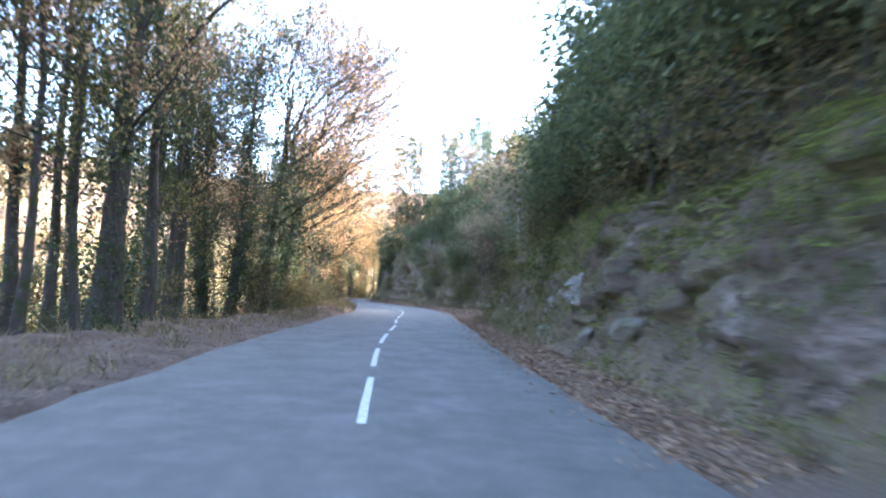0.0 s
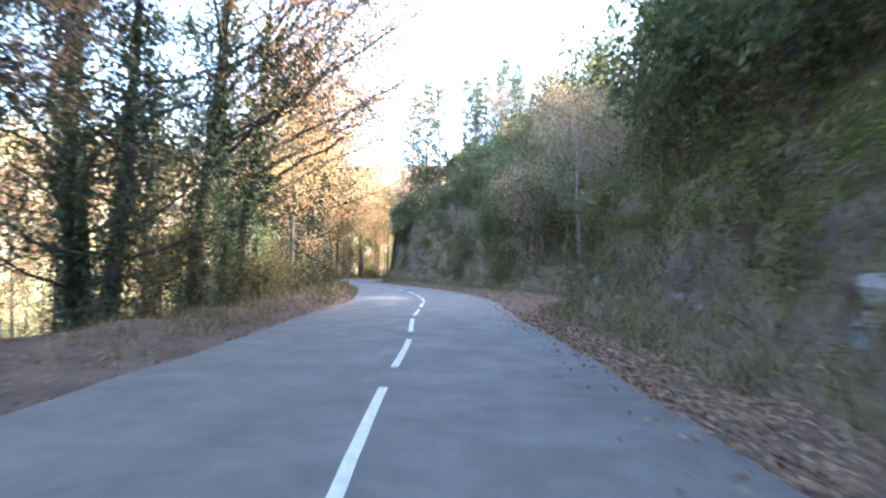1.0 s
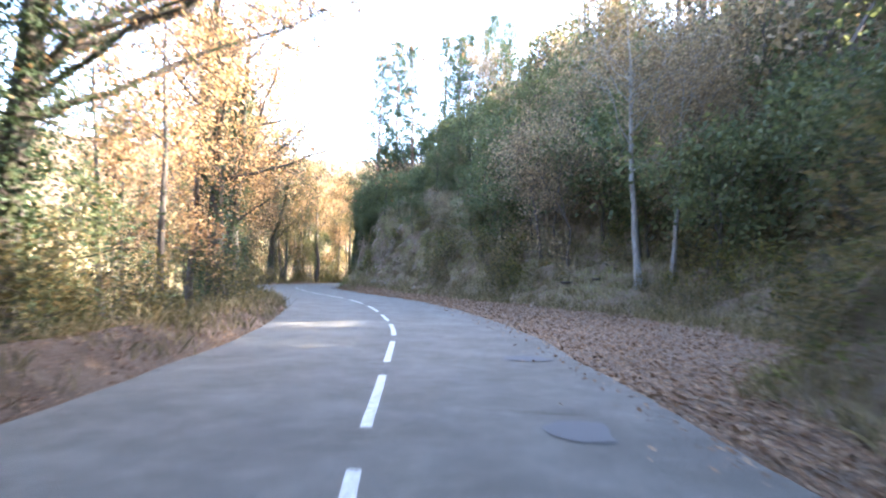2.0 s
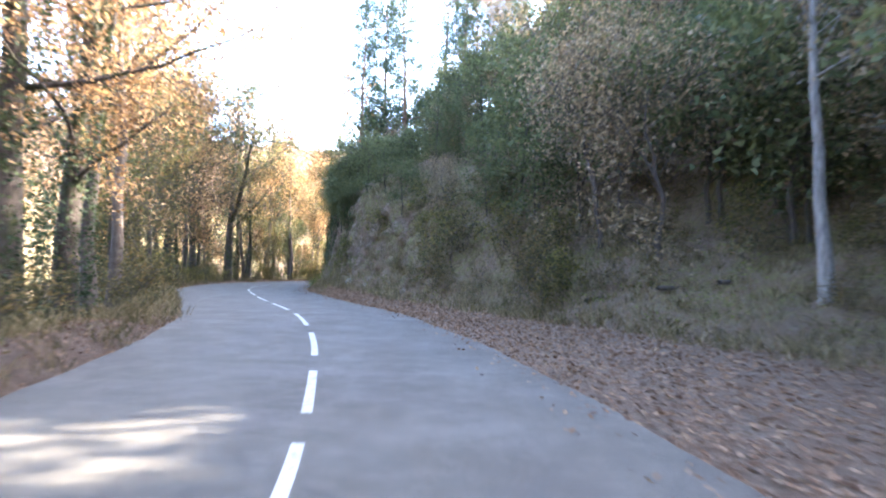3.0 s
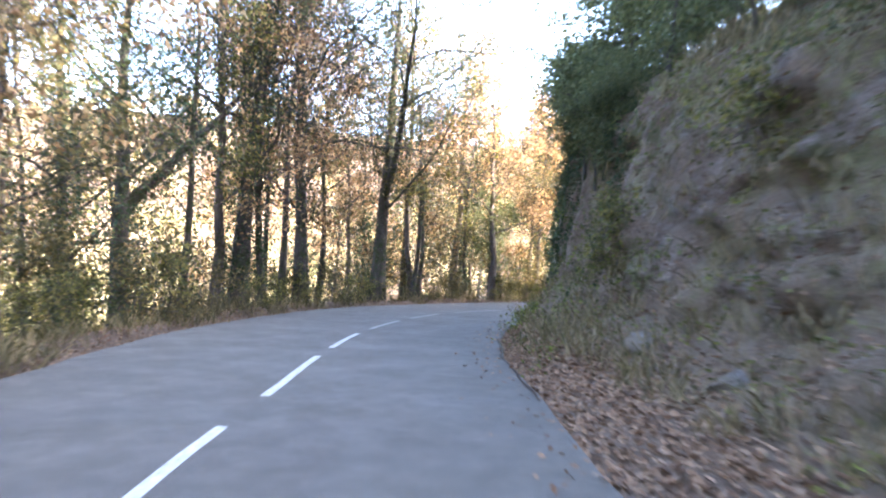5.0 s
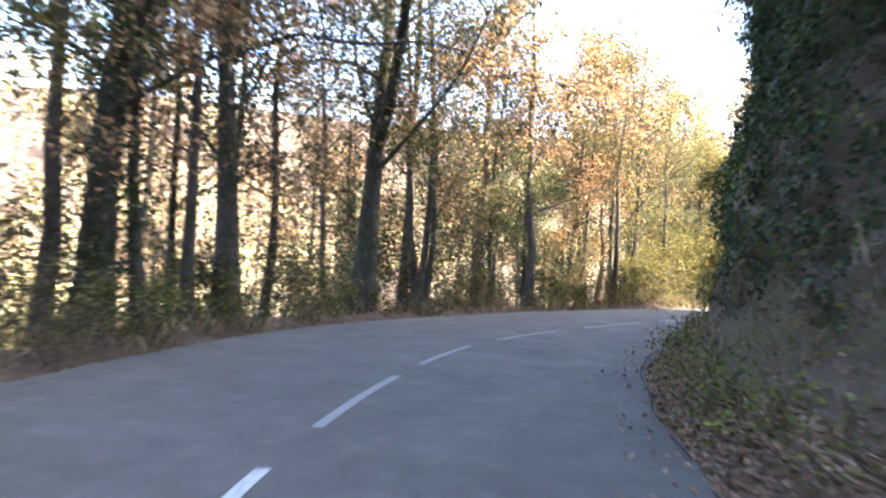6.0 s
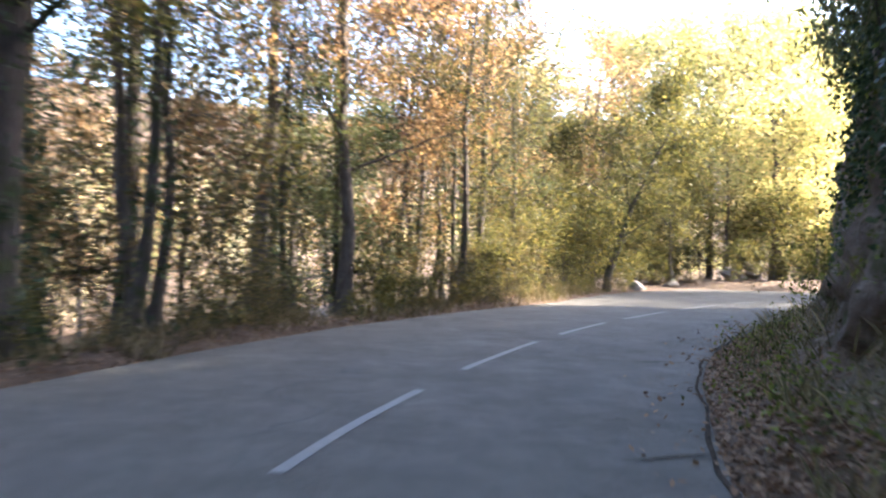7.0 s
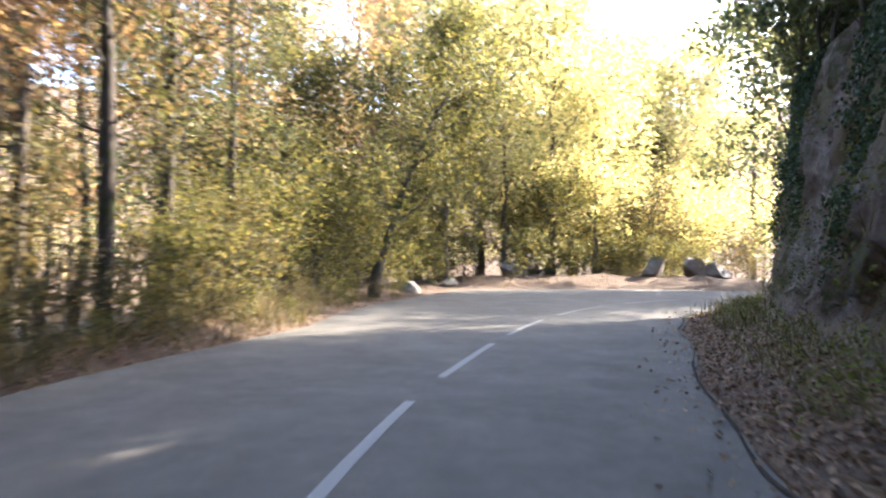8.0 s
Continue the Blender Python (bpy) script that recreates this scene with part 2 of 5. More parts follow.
def value_noise(x, y, seed=0):
    """Smooth noise from 0 to 1 on arrays."""
    xi, yi = np.floor(x).astype(np.int64), np.floor(y).astype(np.int64)
    fx, fy = x - xi, y - yi
    fx, fy = fx * fx * (3 - 2 * fx), fy * fy * (3 - 2 * fy)

    def h(a, b):
        n = (a * 374761393 + b * 668265263 + seed * 982451653) & 0x7FFFFFFF
        n = ((n ^ (n >> 13)) * 1274126177) & 0x7FFFFFFF
        return ((n ^ (n >> 16)) & 0xFFFF) / 65535.0

    return (h(xi, yi) * (1 - fx) + h(xi + 1, yi) * fx) * (1 - fy) + (h(xi, yi + 1) * (1 - fx) + h(xi + 1, yi + 1) * fx) * fy


def fbm(x, y, octaves=4, seed=0):
    total, amp, norm = 0.0, 1.0, 0.0
    for k in range(octaves):
        total, norm = total + amp * (value_noise(x, y, seed + k) - 0.5), norm + amp
        x, y, amp = x * 2.03 + 5.1, y * 2.03 - 3.7, amp * 0.5
    return total / norm


# ---- the line of the road and the lie of the land ----
LINE = [(4.5, -40), (1.8, -18), (-0.5, 2), (-1.25, 8.1), (-2.03, 14.3), (-2.5, 19.3), (-2.83, 23.9), (-3.35, 28.6), (-3.68, 33.0), (-4.15, 38.5), (-4.98, 43.3),
        (-5.93, 47.5), (-7.33, 52.15), (-9.05, 56.35), (-10.27, 59.2), (-11.2, 61.7), (-12.15, 64.2), (-13.3, 67.8), (-13.95, 71.5), (-14.05, 74.8), (-13.35, 78.2), (-12.2, 81.7),
        (-10.65, 85.2), (-9.3, 87.6), (-8.0, 89.7), (-6.3, 92.1), (-4.0, 94.6), (-0.8, 96.8), (3.0, 97.9), (7.0, 97.5), (10.5, 95.4), (13, 91.8), (15.5, 86), (17, 76)]


def spline(points, step):
    """A smooth line through the points, with even steps."""
    p = np.array(points, float)
    p = np.vstack([2 * p[0] - p[1], p, 2 * p[-1] - p[-2]])
    out = []
    for i in range(1, len(p) - 2):
        u = np.linspace(0, 1, 24, endpoint=False)[:, None]
        a, b, c, d = p[i - 1 : i + 3]
        out.append(0.5 * (2 * b + (c - a) * u + (2 * a - 5 * b + 4 * c - d) * u**2 + (3 * b - a - 3 * c + d) * u**3))
    q = np.vstack(out + [p[-2:-1]])
    for _ in range(2):
        q[1:-1] = 0.25 * q[:-2] + 0.5 * q[1:-1] + 0.25 * q[2:]
    s = np.concatenate([[0], np.cumsum(np.hypot(*np.diff(q, axis=0).T))])
    t = np.arange(0, s[-1], step)
    return np.stack([np.interp(t, s, q[:, 0]), np.interp(t, s, q[:, 1])], 1), t


STEP = 0.25
CENTRE, S = spline(LINE, STEP)
for _ in range(8):
    CENTRE[1:-1] = 0.25 * CENTRE[:-2] + 0.5 * CENTRE[1:-1] + 0.25 * CENTRE[2:]
TANGENT = np.gradient(CENTRE, axis=0)
TANGENT /= np.linalg.norm(TANGENT, axis=1)[:, None]
RIGHT = np.stack([TANGENT[:, 1], -TANGENT[:, 0]], 1)


def s_near(x, y):
    return float(S[np.argmin((CENTRE[:, 0] - x) ** 2 + (CENTRE[:, 1] - y) ** 2)])


# Stations along the road, told by the place on its middle line nearest to them
def keyed(rows):
    ks, vs = zip(*sorted((s_near(x, y), v) for (x, y), v in rows))
    return lambda s: np.interp(s, ks, vs)


AT = {y: min(LINE[:27], key=lambda p: abs(p[1] - y)) for y in (-40, 2, 8, 14, 24, 28, 33, 38, 43, 47, 52, 57, 60, 64, 68, 71, 75, 78, 81, 85, 88, 90, 92, 94)}
AT[95], AT[98] = (-0.8, 96.8), (7.0, 97.5)
half_right = keyed([(AT[2], 2.45), (AT[24], 2.6), (AT[75], 2.6), (AT[81], 2.4), (AT[90], 2.65), (AT[94], 2.35), (AT[98], 2.4)])
half_left = keyed([(AT[2], 3.0), (AT[24], 2.85), (AT[33], 2.65), (AT[60], 2.6), (AT[68], 3.1), (AT[75], 3.3), (AT[81], 3.4), (AT[90], 3.4), (AT[92], 4.2), (AT[94], 5.4), (AT[95], 7.2), ((3.0, 97.9), 5.5), (AT[98], 2.9)])
foot = keyed([(AT[2], 1.0), (AT[14], 1.15), (AT[24], 1.05), (AT[28], 1.0), ((-3.57, 31.4), 1.1), ((-3.66, 32.6), 2.6), ((-3.75, 34.2), 4.7), (AT[43], 4.4), (AT[47], 3.0), (AT[52], 1.8), (AT[57], 1.1), (AT[64], 0.7), (AT[71], 0.5), (AT[78], 0.65), (AT[81], 0.95), (AT[88], 1.2), (AT[94], 1.3), (AT[98], 1.0)])
face_rise = keyed([(AT[2], 3.0), (AT[14], 3.0), (AT[24], 3.1), (AT[28], 3.2), ((-3.57, 31.4), 3.0), ((-3.8, 34.8), 2.1), (AT[43], 1.8), (AT[52], 2.2), (AT[60], 3.2), (AT[64], 4.0), (AT[71], 4.3), (AT[98], 4.3)])
face_run = keyed([(AT[2], 1.7), (AT[24], 1.9), (AT[28], 2.1), ((-3.57, 31.4), 2.4), ((-3.8, 34.8), 4.0), (AT[52], 4.0), (AT[60], 3.0), (AT[64], 1.7), (AT[71], 0.75), (AT[98], 0.8)])
upper = keyed([(AT[2], 1.35), (AT[24], 1.35), (AT[28], 1.2), (AT[33], 1.1), (AT[52], 1.1), (AT[60], 0.75), (AT[64], 0.5), (AT[71], 0.42), (AT[78], 0.5), (AT[85], 0.75), (AT[98], 0.85)])
bare_rock = keyed([(AT[2], 0.62), (AT[14], 0.52), (AT[24], 0.36), (AT[28], 0.3), (AT[33], 0.05), (AT[52], 0.1), (AT[60], 0.35), (AT[68], 0.55), (AT[98], 0.58)])
shoulder = keyed([(AT[2], 4.6), (AT[24], 4.0), (AT[28], 2.6), (AT[33], 1.5), (AT[43], 0.9), (AT[60], 0.9), (AT[68], 0.8), (AT[90], 0.8), (AT[92], 3.0), (AT[98], 6.0)])
mound = keyed([(AT[2], 0.05), (AT[28], 0.1), (AT[33], 0.3), (AT[38], 0.4), (AT[43], 0.35), (AT[52], 0.2), (AT[60], 0.1), (AT[68], 0.1), (AT[98], 0.2)])
fall = keyed([(AT[2], 0.5), (AT[28], 0.5), (AT[38], 0.75), (AT[60], 0.65), (AT[85], 0.45), (AT[92], 0.2), (AT[98], 0.15)])


litter_reach = keyed([(AT[2], 0.9), (AT[28], 1.2), (AT[33], 2.6), (AT[52], 2.2), (AT[60], 2.0), (AT[64], 1.6), (AT[68], 0.9)])
# fallen earth and leaves lying against the foot of the bank
talus = keyed([(AT[2], 0.1), (AT[24], 0.12), (AT[52], 0.12), (AT[57], 0.2), (AT[64], 0.4), (AT[81], 0.45), (AT[90], 0.35), (AT[98], 0.2)])


def step01(v):
    v = np.clip(v, 0, 1)
    return v * v * (3 - 2 * v)


def right_height(s, d):
    """Height d metres beyond the right edge of the road."""
    f, run = foot(s), face_run(s)
    z = talus(s) * step01(d / f) + face_rise(s) * (0.75 * step01((d - f) / run) + 0.25 * np.clip((d - f) / run, 0, 1))
    over = np.clip(d - f - run, 0, None)
    return z + upper(s) * 34 * (1 - np.exp(-over / 34)) - 0.05


def left_height(s, d):
    """Height d metres beyond the left edge."""
    w = shoulder(s)
    z = mound(s) * step01(d / (0.7 * w)) - 0.05
    over = np.clip(d - w, 0, None)
    down = fall(s) * 22 * (1 - np.exp(-over / 22))
    return z - down + 42 * step01((over - 32) / 130)


def lie(x, y):
    """Station, offset to the right of the middle line and height of the land, for arrays of places."""
    x, y = np.asarray(x, float).ravel(), np.asarray(y, float).ravel()
    idx = np.empty(len(x), int)
    sub = CENTRE[::3]
    for i in range(0, len(x), 20000):
        d2 = (x[i : i + 20000, None] - sub[:, 0]) ** 2 + (y[i : i + 20000, None] - sub[:, 1]) ** 2
        idx[i : i + 20000] = np.argmin(d2, 1) * 3
    idx = np.clip(idx, 0, len(S) - 1)
    rel = np.stack([x, y], 1) - CENTRE[idx]
    side = (rel * RIGHT[idx]).sum(1)
    dist = np.hypot(rel[:, 0], rel[:, 1])
    off = np.where(side > 0, dist, -dist)
    s = S[idx]
    dr, dl = off - half_right(s), -off - half_left(s)
    z = np.where(off > 0, right_height(s, np.clip(dr, 0, None)), left_height(s, np.clip(dl, 0, None)))
    on_road = (dr < 0) & (dl < 0)
    z = np.where(on_road, -0.25, z)
    rough = np.clip(np.maximum(dr, dl) / 3.0, 0, 1)
    z = z + rough * (1.1 * fbm(x * 0.16, y * 0.16, 4, 3) + 0.35 * fbm(x * 0.9, y * 0.9, 3, 9))
    return s, off, z


def ground_z(x, y):
    return float(lie([x], [y])[2][0])


# ---- the ground: one sheet out to the horizon ----


def spread(lo, hi, step, far):
    core = np.arange(lo, hi + step, step)
    out, d = [], step
    while (sum(out) if out else 0) < far:
        d *= 1.22
        out.append(d)
    steps = np.cumsum(out)
    return np.concatenate([core[0] - steps[::-1], core, core[-1] + steps])


gx, gy = spread(-32, 18, 0.5, 2600), spread(-8, 116, 0.5, 2600)
GX, GY = np.meshgrid(gx, gy)
gs, goff, gz = lie(GX, GY)
gdr = goff - half_right(gs)
# under the bank the sheet lies further back, so that the bank stands free before it
back = right_height(gs, np.clip(gdr - 1.6, 0, None)) - 0.5
hide = step01(gdr / 0.4) * (1 - step01((gdr - 9) / 2.0)) * (gs > 8) * (gs < s_near(10.5, 95.4) - 1)
gz = np.where(goff > 0, gz + hide * (np.minimum(back, gz - 0.6) - gz), gz)
far = np.hypot(GX.ravel(), GY.ravel() - 50)
gz = np.where(far > 240, gz * 0 + 30 + 12 * fbm(GX.ravel() * 0.004, GY.ravel() * 0.004, 3, 5), gz)
nx, ny = len(gx), len(gy)
ii = (np.arange(ny - 1)[:, None] * nx + np.arange(nx - 1)[None]).ravel()
ground = tagged(new("ground", mesh_of("ground", np.stack([GX.ravel(), GY.ravel(), gz], 1), np.stack([ii, ii + 1, ii + nx + 1, ii + nx], 1), M_GROUND, True)),
                "brown forest floor with fallen leaves falling away into a valley", "ground", kind="structure")

# ---- the road ----
lo, hi = 0, len(S)
edge_l = half_left(S) + 0.16 * fbm(S * 0.5, S * 0 + 2, 3, 21)
edge_r = half_right(S) + 0.18 * fbm(S * 0.6, S * 0 + 7, 3, 22)
cols = 14
u = np.linspace(0, 1, cols)
offs = -edge_l[:, None] + (edge_l + edge_r)[:, None] * u[None]
rv = CENTRE[:, None] + RIGHT[:, None] * offs[..., None]
crown = 0.0 - 0.012 * (np.abs(u - 0.48) * 2) ** 2
rz = crown[None] + 0.012 * fbm(rv[..., 0] * 0.5, rv[..., 1] * 0.5, 3, 4)
top = np.concatenate([rv, rz[..., None]], 2)
low_l, low_r = top[:, :1].copy(), top[:, -1:].copy()
low_l[..., 2] -= 0.3
low_r[..., 2] -= 0.3
sheet = np.concatenate([low_l, top, low_r], 1)
m = cols + 2
ri = (np.arange(len(S) - 1)[:, None] * m + np.arange(m - 1)[None]).ravel()
road = tagged(new("road", mesh_of("road", sheet.reshape(-1, 3), np.stack([ri, ri + 1, ri + m + 1, ri + m], 1), M_ASPHALT, False)),
              "narrow grey asphalt mountain road, worn and cracked, bending through woods", "road", kind="structure")


def on_line(s, off, z=0.0):
    x = np.interp(s, S, CENTRE[:, 0]) + off * np.interp(s, S, RIGHT[:, 0])
    y = np.interp(s, S, CENTRE[:, 1]) + off * np.interp(s, S, RIGHT[:, 1])
    return np.stack([x, y, np.zeros_like(x) + z], -1)


# ---- the bank on the uphill side ----
bs = np.arange(6, s_near(10.5, 95.4), 0.17)
rows_ = np.concatenate([np.linspace(0, 1, 8)[:-1], np.linspace(1, 2, 41)[:-1], 2 + np.linspace(0, 1, 22) ** 1.3])
BS, BU = np.meshgrid(bs, rows_, indexing="ij")
f_, r_ = foot(BS), face_run(BS)
BD = np.where(BU < 1, -0.12 + (f_ + 0.12) * BU, np.where(BU < 2, f_ + r_ * (BU - 1), f_ + r_ + 9.5 * (BU - 2)))
base = on_line(BS.ravel(), BD.ravel() + np.interp(BS.ravel(), S, edge_r))
bz = right_height(BS.ravel(), np.clip(BD.ravel(), 0, None))
px_, py_ = base[:, 0], base[:, 1]
slope = np.clip((BD.ravel() - foot(BS.ravel())) / np.clip(0.55 * face_run(BS.ravel()) - 0.3, 0.06, 0.8), 0, 1)
stone = bare_rock(BS.ravel())
inface = slope * (1 - step01((BD.ravel() - foot(BS.ravel()) - face_run(BS.ravel())) / 1.6))
bz = bz + slope * (0.8 * fbm(px_ * 0.2, py_ * 0.2, 4, 3) + 0.3 * fbm(px_ * 1.1, py_ * 1.1, 3, 31)) + 0.05 * fbm(px_ * 2, py_ * 2, 3, 33)
# ledges and knobs push the open rock in and out, level by level
fs, fz = BS.ravel(), bz
lump = np.abs(fbm(fs * 0.55, fz * 0.8, 4, 41)) * 2.2 + 0.6 * fbm(fs * 1.9, fz * 2.4, 3, 43)
crag = np.abs(fbm(fs * 1.3, fz * 1.7, 3, 45))
soft = np.clip(inface * (0.25 + stone) * ((lump - 0.45) * 1.1 + 1.5 * (crag - 0.12)), -0.7, 0.28)
# jointed blocks of the open cliff: each stands in or out by its own amount
tilted = fz + 0.25 * fs
cell_s, cell_z = np.floor(fs * 0.85 + 1.3 * fbm(fs * 0.7, fz * 0.7, 3, 61)), np.floor(tilted * 1.25 + 1.2 * fbm(fs * 0.8, fz * 0.8, 3, 62))
small_s, small_z = np.floor(fs * 2.1 + 1.1 * fbm(fs * 1.5, fz * 1.5, 2, 63)), np.floor(tilted * 3.0 + 1.1 * fbm(fs * 1.5, fz * 1.5, 2, 64))
blocks = 0.5 * value_noise(cell_s, cell_z, 65) + 0.2 * value_noise(small_s, small_z, 66) + 0.5 * np.abs(fbm(fs * 0.45, fz * 0.35, 3, 67)) + 0.3 * fbm(fs * 3.1, fz * 3.3, 3, 68)
early = 1 - step01((fs - s_near(-2.83, 23.9)) / 8)
calm = 0.45 + 0.55 * early
hard = inface * (calm * np.clip(blocks * 1.25 - 0.85, -0.95, 0.2) + 0.4 * early - 0.08 * (1 - early))
is_cliff = step01((stone - 0.38) / 0.16)
push = soft * (1 - is_cliff) + hard * is_cliff
nrm = np.stack([np.interp(BS.ravel(), S, RIGHT[:, 0]), np.interp(BS.ravel(), S, RIGHT[:, 1])], 1)
base[:, :2] -= nrm * push[:, None]
base[:, 2] = bz + inface * 0.25 * fbm(BS.ravel() * 2.3, bz * 2.1, 3, 47)
nb, nd = len(bs), len(rows_)
bi = (np.arange(nb - 1)[:, None] * nd + np.arange(nd - 1)[None]).ravel()
bank_mesh = mesh_of("bank", base, np.stack([bi, bi + 1, bi + nd + 1, bi + nd], 1), M_BANK, True)
bare = bank_mesh.attributes.new("bare", "FLOAT", "POINT")
bare.data.foreach_set("value", np.clip(inface * stone + 0.35 * inface * fbm(px_ * 0.35, bz * 0.5, 3, 51), 0, 1).astype(np.float32))
leafy = bank_mesh.attributes.new("leafy", "FLOAT", "POINT")
leafy.data.foreach_set("value", (1 - step01((BD.ravel() - foot(BS.ravel()) + 0.4) / litter_reach(BS.ravel()))).astype(np.float32))
bank = tagged(new("bank", bank_mesh), "steep roadside bank of earth, moss, leaf litter and open rock", "bank", kind="structure")
BANK = base.reshape(nb, nd, 3)


def bank_z(x, y):
    """Height of the bank over a place."""
    s, off, z = lie([x], [y])
    d = float(off[0] - half_right(s[0]))
    return float(bank_at(float(s[0]), d)[2]) if -0.1 < d < 12 else float(z[0])


def bank_at(s, d):
    """The place on the bank at station s, d metres beyond the edge of the road."""
    i = int(np.clip(round((s - bs[0]) / 0.17), 0, nb - 1))
    return BANK[i, int(np.argmin(np.abs(BD[i] - d)))]

# ---- plants ----


def tubes(lines, sides):
    """Tapered tubes: lines of points with a radius each. Returns points and quads."""
    V, F, n0 = [], [], 0
    ang = np.arange(sides) * 2 * np.pi / sides
    for pts, rad in lines:
        pts, rad = np.asarray(pts, float), np.asarray(rad, float)
        t = np.gradient(pts, axis=0)
        t /= np.linalg.norm(t, axis=1)[:, None] + 1e-9
        ref = np.where(np.abs(t[:, 2:3]) > 0.9, [[1.0, 0, 0]], [[0, 0, 1.0]])
        a = np.cross(t, ref)
        a /= np.linalg.norm(a, axis=1)[:, None] + 1e-9
        b = np.cross(t, a)
        ring = pts[:, None] + rad[:, None, None] * (np.cos(ang)[None, :, None] * a[:, None] + np.sin(ang)[None, :, None] * b[:, None])
        k = len(pts)
        V.append(ring.reshape(-1, 3))
        i = n0 + (np.arange(k - 1)[:, None] * sides + np.arange(sides)[None])
        j = n0 + (np.arange(k - 1)[:, None] * sides + (np.arange(sides)[None] + 1) % sides)
        F.append(np.stack([i, j, j + sides, i + sides], -1).reshape(-1, 4))
        n0 += k * sides
    return np.vstack(V), np.vstack(F)


def joined(pieces):
    """Several sets of points and quads as one."""
    V, F, n0 = [], [], 0
    for v, f in pieces:
        V.append(v)
        F.append(f + n0)
        n0 += len(v)
    return np.vstack(V), np.vstack(F)


def leaf_quads(rng, centres, size, aspect=0.6, droop=0.0, jitter=0.35, fine=False):
    """A leaf at each place, turned any way."""
    n = len(centres)
    u = rng.normal(size=(n, 3))
    u[:, 2] -= droop
    u /= np.linalg.norm(u, axis=1)[:, None]
    w = rng.normal(size=(n, 3))
    v = np.cross(u, w)
    v /= np.linalg.norm(v, axis=1)[:, None] + 1e-9
    L = size * (1 + jitter * rng.uniform(-1, 1, (n, 1)))
    W = L * aspect * 0.5
    if fine:
        mid = centres + u * L * 0.45
        V = np.stack([centres, mid + v * W, centres + u * L, mid - v * W], 1).reshape(-1, 3)
        return V, np.arange(4 * n).reshape(n, 4)
    V = np.stack([centres - v * W, centres + u * L, centres + v * W], 1).reshape(-1, 3)
    return V, np.arange(3 * n).reshape(n, 3)


def wander(rng, start, way, length, n, wobble, lift=0.0):
    """A branch that starts one way and strays, bending up or down."""
    pts, d, step = [np.array(start, float)], np.array(way, float), length / (n - 1)
    for _ in range(n - 1):
        d = d + rng.normal(size=3) * wobble + np.array([0, 0, lift])
        d /= np.linalg.norm(d)
        pts.append(pts[-1] + d * step)
    return np.array(pts)


